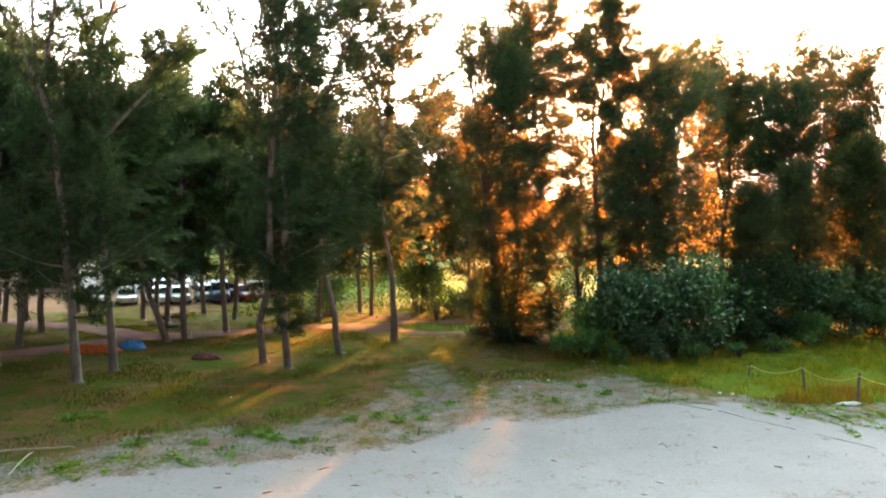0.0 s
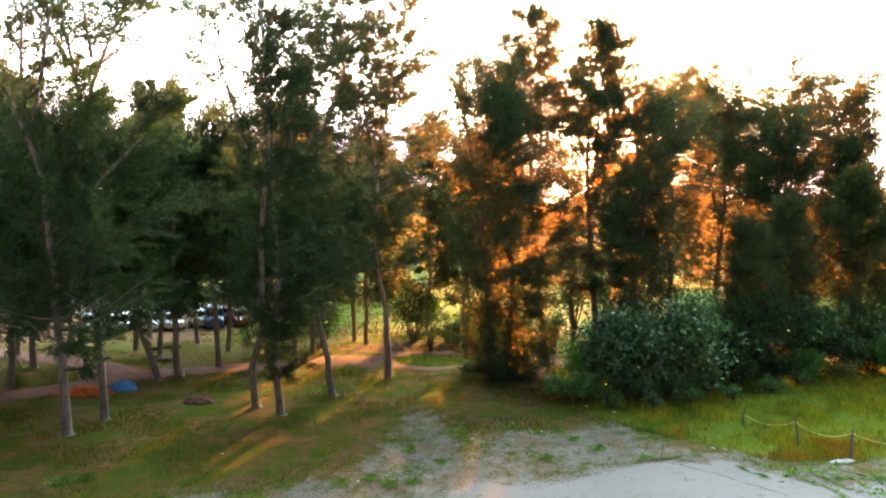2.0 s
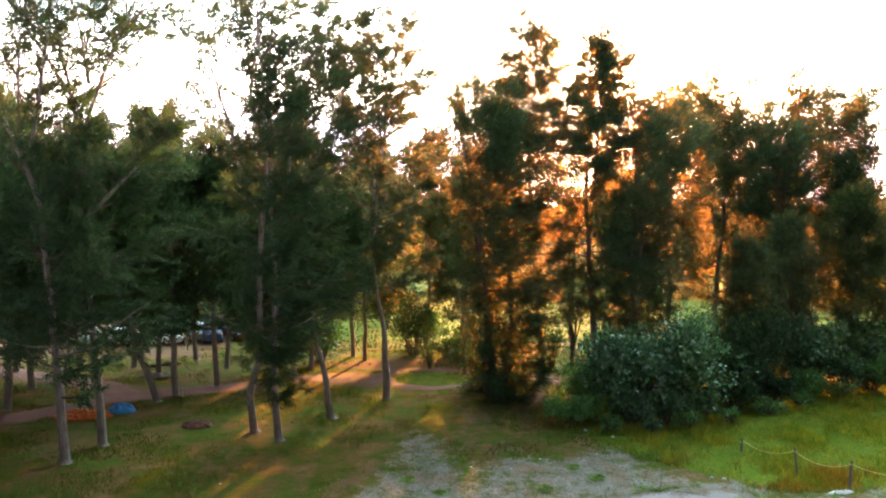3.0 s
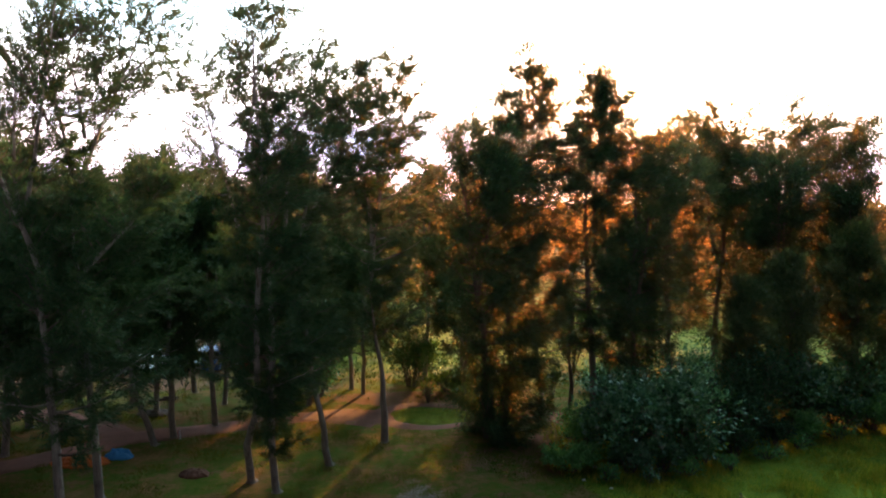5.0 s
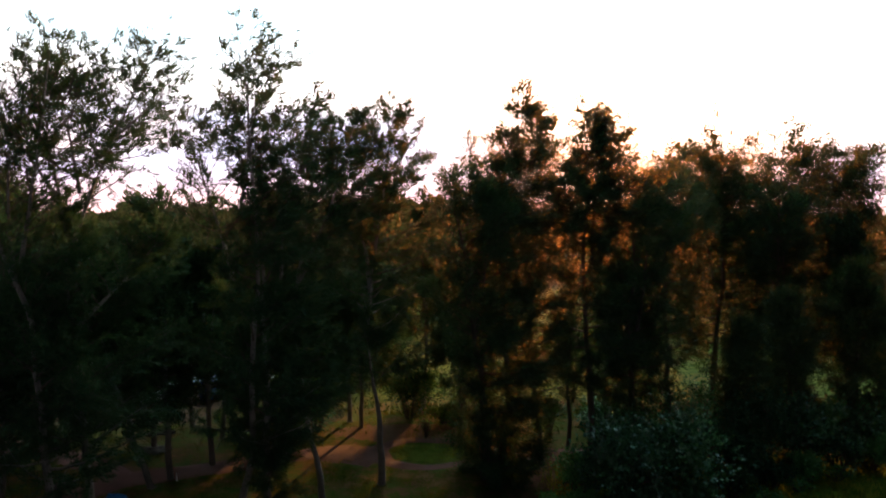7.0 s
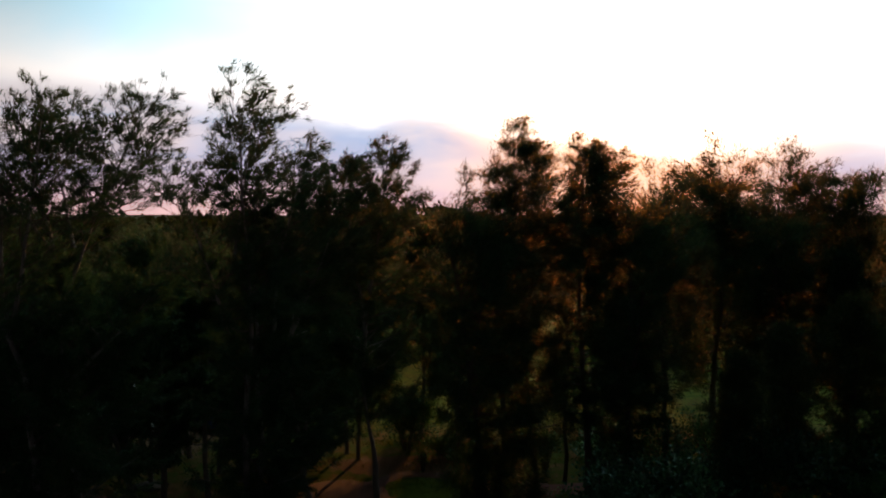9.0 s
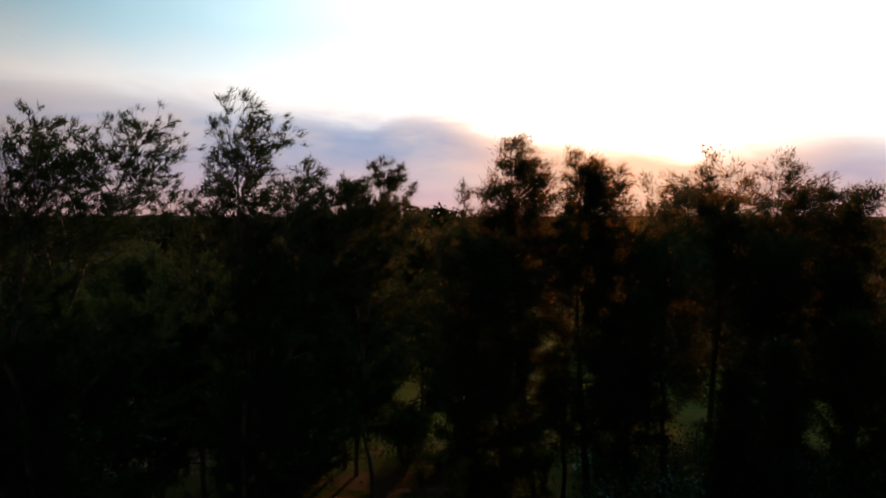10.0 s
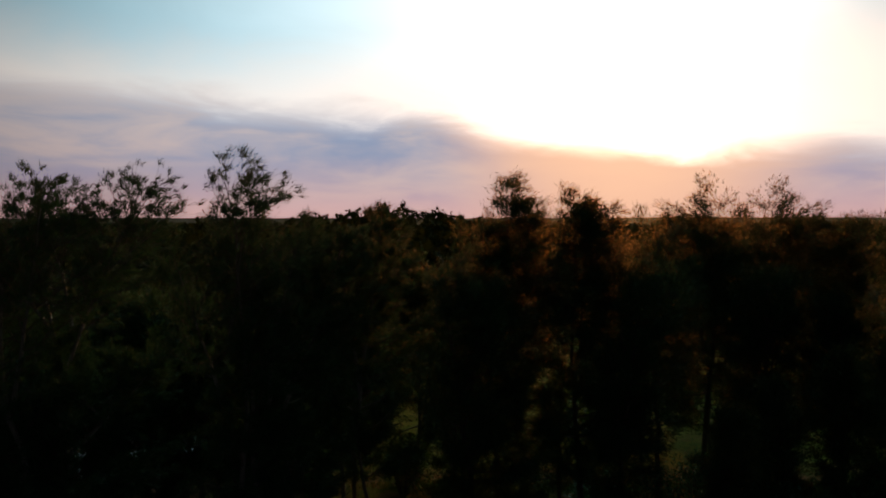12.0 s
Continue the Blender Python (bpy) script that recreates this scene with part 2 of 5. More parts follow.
def ground_material():
    m, n = material("beach_and_lawn")
    at = n.add("ShaderNodeTexCoord").outputs["Object"]
    layer = n.add("ShaderNodeAttribute")
    layer.attribute_name = "zone"
    zone = n.add("ShaderNodeSeparateColor", (0, layer.outputs["Color"]))
    sand_at, soil_at, lush_at = zone.outputs[0], zone.outputs[1], zone.outputs[2]
    big, mid = n.noise(at, 0.22, 5.0, 0.6), n.noise(at, 1.3, 6.0, 0.65)
    fine, grit = n.noise(at, 9.0, 5.0, 0.7), n.noise(at, 55.0, 3.0, 0.7)
    # pale sand with damp flecks, and the grey dirty sand where the lawn wears out
    speck = n.smooth(n.noise(at, 5.0, 4.0, 0.75), 0.62, 0.72)
    tone = n.math("ADD", n.math("MULTIPLY", big, 0.40), n.math("ADD", n.math("MULTIPLY", grit, 0.3), n.math("MULTIPLY", fine, 0.30)))
    sand = n.ramp(tone, (0.30, (0.250, 0.218, 0.214)), (0.66, (0.365, 0.322, 0.322)))
    sand = n.mix(n.math("MULTIPLY", speck, 0.35), sand, (0.20, 0.175, 0.15, 1))
    dirty = n.ramp(n.math("ADD", n.math("MULTIPLY", fine, 0.6), n.math("MULTIPLY", mid, 0.4)), (0.38, (0.085, 0.095, 0.048)), (0.50, (0.205, 0.175, 0.152)), (0.64, (0.32, 0.275, 0.256)))
    dirty = n.mix(n.smooth(n.noise(at, 0.55, 4.0, 0.6), 0.48, 0.60, 0.0, 0.75), dirty, n.ramp(fine, (0.35, (0.14, 0.085, 0.055)), (0.65, (0.30, 0.19, 0.14))))
    # worn lawn: green, straw and needle litter
    mixed = n.math("ADD", n.math("MULTIPLY", n.noise(at, 0.38, 4.0, 0.6), 0.40), n.math("ADD", n.math("MULTIPLY", mid, 0.33), n.math("MULTIPLY", n.noise(at, 5.0, 6.0, 0.75), 0.27)))
    lawn = n.ramp(mixed, (0.38, (0.040, 0.092, 0.012)), (0.47, (0.078, 0.108, 0.018)), (0.53, (0.150, 0.098, 0.032)), (0.62, (0.26, 0.135, 0.066)))
    lush = n.ramp(n.math("ADD", n.math("MULTIPLY", mid, 0.6), n.math("MULTIPLY", fine, 0.4)),
                  (0.35, (0.052, 0.128, 0.012)), (0.55, (0.115, 0.165, 0.018)), (0.75, (0.25, 0.17, 0.05)))
    soil = n.ramp(tone, (0.32, (0.115, 0.058, 0.034)), (0.66, (0.26, 0.138, 0.084)))
    ragged = n.math("ADD", n.math("MULTIPLY", n.math("SUBTRACT", mid, 0.5), 1.1), n.math("MULTIPLY", n.math("SUBTRACT", fine, 0.5), 0.9))
    colour = n.mix(n.smooth(n.math("ADD", lush_at, ragged), 0.35, 0.65), lawn, lush)
    colour = n.mix(n.smooth(n.math("ADD", soil_at, ragged), 0.38, 0.62), colour, soil)
    colour = n.mix(n.smooth(n.math("ADD", sand_at, n.math("MULTIPLY", ragged, 0.8)), 0.28, 0.56), colour, dirty)
    colour = n.mix(n.smooth(n.math("ADD", sand_at, n.math("MULTIPLY", ragged, 0.75)), 0.66, 0.96), colour, sand)
    # far ground: a dark woods floor, its tone deepened for shade between thin-set trees
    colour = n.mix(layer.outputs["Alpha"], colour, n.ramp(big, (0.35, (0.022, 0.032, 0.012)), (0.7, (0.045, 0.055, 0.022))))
    height = n.math("ADD", n.math("MULTIPLY", n.noise(at, 3.2, 3.0, 0.5), 0.9), n.math("ADD", n.math("MULTIPLY", fine, 0.6), n.math("MULTIPLY", grit, 0.4)))
    relief = n.add("ShaderNodeBump", ("Height", height), Strength=0.55, Distance=0.05)
    p = n.add("ShaderNodeBsdfPrincipled", ("Base Color", colour), ("Normal", relief.outputs[0]), Roughness=0.95)
    p.inputs["Specular IOR Level"].default_value = 0.03
    finish(n, p.outputs[0])
    return m


GROUND = ground_material()

# ---------------------------------------------------------------- mesh helpers


def mesh_object(name, verts, faces, mat, parent=None, label="", kind="", smooth=False):
    me = bpy.data.meshes.new(name)
    me.from_pydata(verts if isinstance(verts, list) else verts.tolist(), [], faces if isinstance(faces, list) else faces.tolist())
    me.materials.append(mat)
    if smooth:
        me.shade_smooth()
    ob = new(name, me)
    ob.parent = parent
    return tagged(ob, label=label, kind=kind)


def part(name, bm, mat, parent, label="", smooth=False):
    """One bmesh as one mesh object under a thing or part."""
    me = bpy.data.meshes.new(name)
    bmesh.ops.recalc_face_normals(bm, faces=bm.faces)
    bm.to_mesh(me)
    bm.free()
    me.materials.append(mat)
    if smooth:
        me.shade_smooth()
    ob = new(name, me)
    ob.parent = parent
    return tagged(ob, label=label)


def empty(name, m, label, category, group="", kind=""):
    e = new(name)
    e.empty_display_size = 0.2
    e.matrix_world = m
    return tagged(e, label, category, group, kind)


def tube(points, radii, sides=7, caps=True):
    """Vertices and faces of a round stem along points."""
    pts = np.asarray(points, float)
    n = len(pts)
    along = np.gradient(pts, axis=0)
    along /= np.linalg.norm(along, axis=1)[:, None] + 1e-9
    ref = np.where(np.abs(along[:, 2:3]) > 0.9, [[1.0, 0, 0]], [[0, 0, 1.0]])
    a = np.cross(along, ref)
    a /= np.linalg.norm(a, axis=1)[:, None] + 1e-9
    b = np.cross(along, a)
    ang = np.linspace(0, 2 * math.pi, sides, endpoint=False)
    ring = a[:, None] * np.cos(ang)[None, :, None] + b[:, None] * np.sin(ang)[None, :, None]
    v = (pts[:, None] + ring * np.asarray(radii, float)[:, None, None]).reshape(-1, 3)
    f = []
    for i in range(n - 1):
        for j in range(sides):
            k = (j + 1) % sides
            f.append((i * sides + j, i * sides + k, (i + 1) * sides + k, (i + 1) * sides + j))
    if caps:
        f.append(tuple(range(sides)))
        f.append(tuple((n - 1) * sides + j for j in reversed(range(sides))))
    return v, f


def joined(pieces):
    """Several (verts, faces) as one."""
    vs, fs, at = [], [], 0
    for v, f in pieces:
        vs.append(np.asarray(v))
        fs += [tuple(i + at for i in face) for face in f]
        at += len(v)
    return np.concatenate(vs), fs


def box(bm, size, at=(0, 0, 0), bevel=0.0, turn=(0, 0, 0)):
    made = bmesh.ops.create_cube(bm, size=1.0, matrix=pose(*at, *turn) @ Matrix.Diagonal((*size, 1)))
    if bevel:
        edges = list({e for v in made["verts"] for e in v.link_edges})
        bmesh.ops.bevel(bm, geom=edges, offset=bevel, segments=2, affect="EDGES", profile=0.6)
    return bm


def cylinder(bm, radius, depth, at=(0, 0, 0), turn=(0, 0, 0), sides=16, top=None):
    bmesh.ops.create_cone(bm, cap_ends=True, segments=sides, radius1=radius, radius2=radius if top is None else top, depth=depth, matrix=pose(*at, *turn))
    return bm


def fbm(x, y, scale, seed=0, octaves=4):
    """Smooth noise between 0 and 1 on numpy arrays."""
    total, weight, amp = 0.0, 0.0, 1.0
    for o in range(octaves):
        u, v = np.asarray(x, float) * scale + 17.3 * seed, np.asarray(y, float) * scale + 9.1 * seed
        iu, iv = np.floor(u), np.floor(v)
        fu, fv = u - iu, v - iv
        fu, fv = fu * fu * (3 - 2 * fu), fv * fv * (3 - 2 * fv)

        def lattice(p, q):
            h = np.sin(p * 127.1 + q * 311.7 + seed * 74.7 + o * 13.3) * 43758.5453
            return h - np.floor(h)

        low = lattice(iu, iv) * (1 - fu) + lattice(iu + 1, iv) * fu
        high = lattice(iu, iv + 1) * (1 - fu) + lattice(iu + 1, iv + 1) * fu
        total, weight = total + amp * (low * (1 - fv) + high * fv), weight + amp
        amp, scale = amp * 0.5, scale * 2.03
    return total / weight


def step(x, lo, hi):
    t = np.clip((np.asarray(x, float) - lo) / (hi - lo), 0, 1)
    return t * t * (3 - 2 * t)


# ---------------------------------------------------------------- ground


def ground_height(x, y):
    x, y = np.asarray(x, float), np.asarray(y, float)
    near = np.exp(-((x / 70) ** 2) - (((y - 35) / 60) ** 2))
    hump = 0.34 * (fbm(x, y, 0.09, 3, 3) - 0.5) + 0.10 * (fbm(x, y, 0.6, 5, 3) - 0.5)
    far = np.hypot(x, y)
    hills = step(far, 900, 2600) * (2 + 22 * fbm(x, y, 0.0011, 8, 4)) * step(y, 200, 900)
    rise = (13 * np.exp(-(((x + 37) / 55) ** 2)) + 8 * np.exp(-(((x + 60) / 150) ** 2))) * np.exp(-(((y - 620) / 150) ** 2))
    return hump * near + rise + hills - 0.02 * step(far, 60, 120)


def sand_edge(x):
    """How far inland the bare sand reaches."""
    return np.interp(x, [-60, -13, -9, -6, -3, -0.7, 1.4, 5, 9, 12, 13.6, 15, 18, 22, 60], [10, 18.0, 20.0, 20.3, 22.2, 23.2, 25.3, 25.5, 27.0, 27.4, 26.0, 24.6, 26.0, 26.5, 30])


def lawn_edge(x):
    """Where the lawn closes."""
    return np.interp(x, [-60, -14, -11, -8, -4, -1.2, 2, 6, 9, 10.6, 12.5, 16, 60], [13, 21.2, 22.3, 23.9, 26.5, 31.5, 31.0, 31.4, 31.8, 29.6, 28.2, 27.5, 31])


def lush_zone(x, y):
    """The rank green strip before the bushes."""
    edge = np.interp(x, [6, 8, 11, 14, 60], [36, 33.0, 29.5, 27.2, 30])
    return step(x, 6, 9) * step(y - edge, -0.6, 0.8) * step(y, 47, 42)


def worn_zone(x, y):
    """Bare reddish earth behind the ring path."""
    return 0.72 * step(np.hypot((x + 0.5) / 8.5, (y - 50.3) / 2.6), 1.15, 0.7)


def loop_distance(x, y):
    return np.hypot((x + 0.15) / 3.9, (y - 46.0) / 2.8)


PATHS = [
    ([(-46, 30.5), (-34, 33.0), (-25, 35.4), (-21.4, 38.2), (-19.2, 41.0), (-15.5, 42.6), (-12.2, 43.9), (-9.0, 45.6), (-6.0, 45.8), (-3.6, 45.0)], 0.95),
    ([(-19.2, 41.0), (-22.0, 43.4), (-25.5, 45.2), (-33, 48.0), (-44, 51.0)], 0.8),
    ([(2.6, 46.2), (5.5, 46.6), (9.0, 45.6), (14.0, 47.0), (22, 51.0)], 0.8),
]


def path_distance(x, y):
    best = np.full(np.shape(x), 99.0)
    for line, _ in PATHS:
        for (ax, ay), (bx, by) in zip(line, line[1:]):
            t = np.clip(((x - ax) * (bx - ax) + (y - ay) * (by - ay)) / ((bx - ax) ** 2 + (by - ay) ** 2), 0, 1)
            best = np.minimum(best, np.hypot(x - ax - t * (bx - ax), y - ay - t * (by - ay)))
    return best


def spread(near, fine_step, reach):
    """Even steps over the near stretch, growing steps out to the horizon."""
    lo, hi = near
    mid = list(np.arange(lo, hi, fine_step))
    out, d = [], fine_step
    while sum(out) < reach:
        d *= 1.25
        out.append(d)
    return np.array([lo - s for s in np.cumsum(out)[::-1]] + mid + [hi + s for s in np.cumsum(out)])


def build_ground():
    gx, gy = spread((-42, 42), 0.42, 4200), spread((8, 66), 0.42, 4200)
    xx, yy = np.meshgrid(gx, gy)
    zz = ground_height(xx, yy)
    v = np.stack([xx, yy, zz], -1).reshape(-1, 3)
    nx, ny = len(gx), len(gy)
    i = (np.arange(ny - 1)[:, None] * nx + np.arange(nx - 1)[None]).ravel()
    f = np.stack([i, i + 1, i + 1 + nx, i + nx], 1)
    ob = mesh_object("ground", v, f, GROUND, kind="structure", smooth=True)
    tagged(ob, "pale beach sand passing into worn lawn under the trees", "ground")
    x, y = v[:, 0], v[:, 1]
    blur = fbm(x, y, 0.5, 11, 4) - 0.5
    full = step(y - sand_edge(x) - 1.6 * blur, 0.9, -0.9)
    mixed = step(y - lawn_edge(x) - 5.0 * blur, 2.4, -2.4) * (0.50 + 0.3 * blur)
    tongue = (0.62 + 0.5 * blur) * step(np.hypot((x + 0.1 + 0.18 * (y - 29)) / 2.2, (y - 30.2) / 6.0), 1.2, 0.2)
    sand = np.maximum(full, np.maximum(mixed, tongue))
    park = step(x, -14, -22) * step(y, 50.5, 53.5) * step(y, 80, 72)
    litter = 0.62 * step(np.hypot((x - 4.5) / 5.0, (y - 37.5) / 4.0), 1.1, 0.5) + 0.5 * step(fbm(x, y, 0.22, 21, 3), 0.55, 0.75) * step(y, 24, 28) * step(y, 62, 50)
    under = 0.8 * step(np.hypot((x - 8) / 4.0, (y - 42.5) / 4.0), 1.1, 0.6)
    trail = step(path_distance(x, y), 1.7, 0.8) * 0.75
    rust = (0.42 + 0.9 * (fbm(x, y, 0.4, 33, 3) - 0.5)) * step(y - lawn_edge(x), -1.2, 0.4) * step(y - lawn_edge(x), 4.5, 1.5) * step(x, 9, 5)
    soil = np.clip(np.maximum.reduce([0.9 * park, 0.8 * litter, under, trail, rust, worn_zone(x, y)]), 0, 1) * (1 - full)
    glade = 0.12 * step(x, -4, -9) * step(y, 43.0, 45.0) * step(y, 55, 53)
    island = 0.6 * step(loop_distance(x, y), 0.8, 0.7)
    soil = soil * (1 - island)
    lush = np.maximum.reduce([lush_zone(x, y), island, 0.5 * step(y, 54, 61) * (1 - park), glade])
    # alpha: where the far ground is painted dark, as if shaded by woods
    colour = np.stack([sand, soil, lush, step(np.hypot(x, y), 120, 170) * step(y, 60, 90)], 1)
    layer = ob.data.color_attributes.new("zone", "FLOAT_COLOR", "POINT")
    layer.data.foreach_set("color", colour.ravel().astype(np.float32))
    return ob


build_ground()


def build_paths():
    """Trodden red paths: thin slabs with soft ragged borders, and the loop round a grass island."""
    rng = np.random.default_rng(5)
    for line, half in PATHS:
        pts = np.array(line, float)
        s = np.r_[0, np.cumsum(np.hypot(*np.diff(pts, axis=0).T))]
        at = np.arange(0, s[-1], 0.4)
        c = np.stack([np.interp(at, s, pts[:, 0]), np.interp(at, s, pts[:, 1])], 1)
        for _ in range(6):
            c[1:-1] = 0.5 * c[1:-1] + 0.25 * (c[:-2] + c[2:])
        d = np.gradient(c, axis=0)
        d /= np.linalg.norm(d, axis=1)[:, None]
        side = np.stack([-d[:, 1], d[:, 0]], 1)
        wob = 1.2 * half * (0.75 + 0.55 * fbm(at, at * 0, 0.45, 9, 3))[:, None]
        wob *= 1 + 0.6 * (step(c[:, 0], -9.0, -5.0) * step(c[:, 0], -2.0, -3.0))[:, None]
        cols = [c + side * wob * k for k in (-1.15, -1.0, -0.5, 0.0, 0.5, 1.0, 1.15)]
        lift = [-0.03, 0.012, 0.018, 0.015, 0.018, 0.012, -0.03]
        rows = [np.c_[p, ground_height(p[:, 0], p[:, 1]) + h] for p, h in zip(cols, lift)]
        v = np.stack(rows, 1).reshape(-1, 3)
        f = [(i * 7 + j, i * 7 + j + 1, (i + 1) * 7 + j + 1, (i + 1) * 7 + j) for i in range(len(c) - 1) for j in range(6)]
        tagged(mesh_object("path", v, f, SOIL_RED, kind="structure", smooth=True), "trodden reddish earth path across the lawn", "path")
    ang = np.linspace(0, 2 * math.pi, 72, endpoint=False)
    wave = 1 + 0.05 * np.sin(3 * ang + 1) + 0.03 * np.sin(7 * ang)
    rows = []
    for k, h in ((0.76, -0.03), (0.81, 0.02), (0.9, 0.026), (1.02, 0.024), (1.11, 0.016), (1.18, -0.03)):
        x, y = -0.15 + 3.9 * k * wave * np.cos(ang), 46.0 + 2.8 * k * wave * np.sin(ang)
        rows.append(np.c_[x, y, ground_height(x, y) + h])
    v = np.concatenate(rows)
    f = [(r * 72 + j, r * 72 + (j + 1) % 72, (r + 1) * 72 + (j + 1) % 72, (r + 1) * 72 + j) for r in range(5) for j in range(72)]
    tagged(mesh_object("loop_path", v, f, SOIL_RED, kind="structure", smooth=True), "ring of reddish earth path round a grass island", "path")


build_paths()


def blades(name, n, area, density, height, width, mat, label, seed, lean=0.35):
    """A field of grass blades, one sheet of stuff: tufted, thinning out by the density given."""
    rng = np.random.default_rng(seed)
    x, y = rng.uniform(area[0], area[1], n), rng.uniform(area[2], area[3], n)
    keep = rng.random(n) < density(x, y)
    x, y = x[keep], y[keep]
    n = len(x)
    z = ground_height(x, y)
    h = height * (0.4 + 0.9 * rng.random(n)) * (0.2 + 1.7 * step(fbm(x, y, 0.6, seed, 3), 0.25, 0.75))
    a = rng.uniform(0, 2 * math.pi, n)
    wx, wy = np.cos(a) * width, np.sin(a) * width
    tilt = h * lean
    tx, ty = rng.normal(0, 1, n) * tilt, rng.normal(0, 1, n) * tilt
    v = np.empty((n, 3, 3))
    v[:, 0] = np.c_[x - wx, y - wy, z - 0.01]
    v[:, 1] = np.c_[x + wx, y + wy, z - 0.01]
    v[:, 2] = np.c_[x + tx, y + ty, z + h]
    ob = mesh_object(name, v.reshape(-1, 3), np.arange(3 * n).reshape(-1, 3), mat, kind="stuff")
    return tagged(ob, label, "grass")


def lawn_density(x, y):
    patch = fbm(x, y, 0.35, 31, 4)
    bare = step(y - lawn_edge(x) - 3.5 * (fbm(x, y, 0.5, 11, 4) - 0.5), -2.5, 2.0)
    clear = step(path_distance(x, y), 0.7, 1.4) * (1 - step(np.abs(loop_distance(x, y) - 0.97), 0.3, 0.18))
    return np.clip(np.maximum(step(patch, 0.32, 0.62), 0.5 * step(loop_distance(x, y), 0.8, 0.7)) * (0.03 + bare) * clear, 0, 1) * (1 - lush_zone(x, y)) * (1 - worn_zone(x, y)) * (y > sand_edge(x) - 0.4)


blades("lawn_grass", 260000, (-30, 24, 19, 56), lawn_density, 0.085, 0.016, GRASS, "short worn green and straw-coloured lawn grass", 41)
blades("rank_grass", 120000, (6, 40, 26, 46), lambda x, y: lush_zone(x, y) * (0.35 + 0.65 * step(fbm(x, y, 0.5, 14, 3), 0.35, 0.6)), 0.24, 0.022, LUSH, "rank yellow-green grass before the bushes", 42)
blades("meadow_grass", 60000, (-40, 60, 50, 100), lambda x, y: 0.9 * step(fbm(x, y, 0.2, 6, 3), 0.3, 0.6) * (1 - step(x, -14, -22)), 0.16, 0.06, MEADOW, "sunlit green meadow behind the grove", 43)

blades("creeping_grass", 46000, (-16, 13, 19.5, 33), lambda x, y: step(fbm(x, y, 0.75, 61, 4), 0.52, 0.64) * step(y - sand_edge(x), 0.0, 1.0) * step(y - lawn_edge(x), 2.5, 0.0) * (1 - 0.9 * lush_zone(x, y)), 0.05, 0.02, VINE, "flat green grass creeping over the dirty sand", 45, 0.9)

DRY = leaf("dry_grass_blades", (0.20, 0.11, 0.02), (0.42, 0.25, 0.06), 0.35, 0.02, 0.5, (1.3, 1.1, 0.5), 0.8, 0.6)
blades("dry_grass", 30000, (9.5, 22, 26.4, 31.5), lambda x, y: lush_zone(x, y) * step(fbm(x, y, 0.45, 51, 3), 0.40, 0.60) * step(y - np.interp(x, [9, 14, 22], [30.5, 29.0, 28.5]), 1.2, -0.6), 0.26, 0.02, DRY, "orange-brown dry grass at the border of the sand", 44)

# ---------------------------------------------------------------- trees


def unit(v):
    return v / (np.linalg.norm(v, axis=-1, keepdims=True) + 1e-9)


def bent(a, b, n, bow, rng, wander=0.0):
    """Points from a to b along a slightly bowed, wandering line."""
    t = np.linspace(0, 1, n)[:, None]
    p = np.asarray(a)[None] * (1 - t) + np.asarray(b)[None] * t + np.asarray(bow)[None] * (4 * t * (1 - t))
    if wander:
        w_ = np.cumsum(rng.normal(0, wander, (n, 3)), 0) * np.array([1, 1, 0.2])
        p = p + (w_ - w_[0] - t * (w_[-1] - w_[0]))
    return p


def branches_of(stem, radii, lo, hi, count, reach, rng, rise=(18, 55), wind=0.12):
    """Limbs that leave a stem between the fractions lo and hi of it, with their radii."""
    out = []
    n = len(stem)
    for k in range(count):
        s = lo + (hi - lo) * ((k + rng.random()) / count) ** 0.85
        i = min(int(s * (n - 1)), n - 2)
        f = s * (n - 1) - i
        at = stem[i] * (1 - f) + stem[i + 1] * f
        r = radii[i] * (1 - f) + radii[i + 1] * f
        az = k * 2.39996 + rng.normal(0, 0.5)
        el = math.radians(rise[0] + (rise[1] - rise[0]) * ((s - lo) / max(hi - lo, 1e-6)) + rng.normal(0, 9))
        length = reach(s) * rng.uniform(0.55, 1.12)
        d = np.array([math.cos(az) * math.cos(el) + wind, math.sin(az) * math.cos(el), math.sin(el)])
        tip = at + d * length
        p = bent(at, tip, 6, (0, 0, -0.07 * length if el < 0.6 else 0.05 * length), rng, 0.035 * length)
        out.append((p, max(0.012, min(0.45 * r, 0.024 * length + 0.01)), s))
    return out


def strands(at, ahead, count, length, width, droop, rng, scatter=0.3, spread_=0.5):
    """Plumes of needle sprays round the points given: thin tapering leaves, one triangle each. droop: one value for each point."""
    n = len(at) * count
    root = np.repeat(at, count, 0) + rng.normal(0, scatter * length, (n, 3)) * np.array([1, 1, 0.7])
    fall = np.repeat(droop, count)[:, None] * np.array([0, 0, -1.0])
    d = unit(np.repeat(ahead, count, 0) + rng.normal(0, spread_, (n, 3)) + np.array([0.42, 0, 0]) + fall)
    l = length * rng.uniform(0.55, 1.3, n)[:, None]
    side = unit(np.cross(d, rng.normal(0, 1, (n, 3)))) * width * rng.uniform(0.7, 1.3, n)[:, None]
    v = np.empty((n, 3, 3))
    v[:, 0], v[:, 1], v[:, 2] = root - side, root + side, root + d * l
    return v.reshape(-1, 3), np.arange(3 * n).reshape(-1, 3)


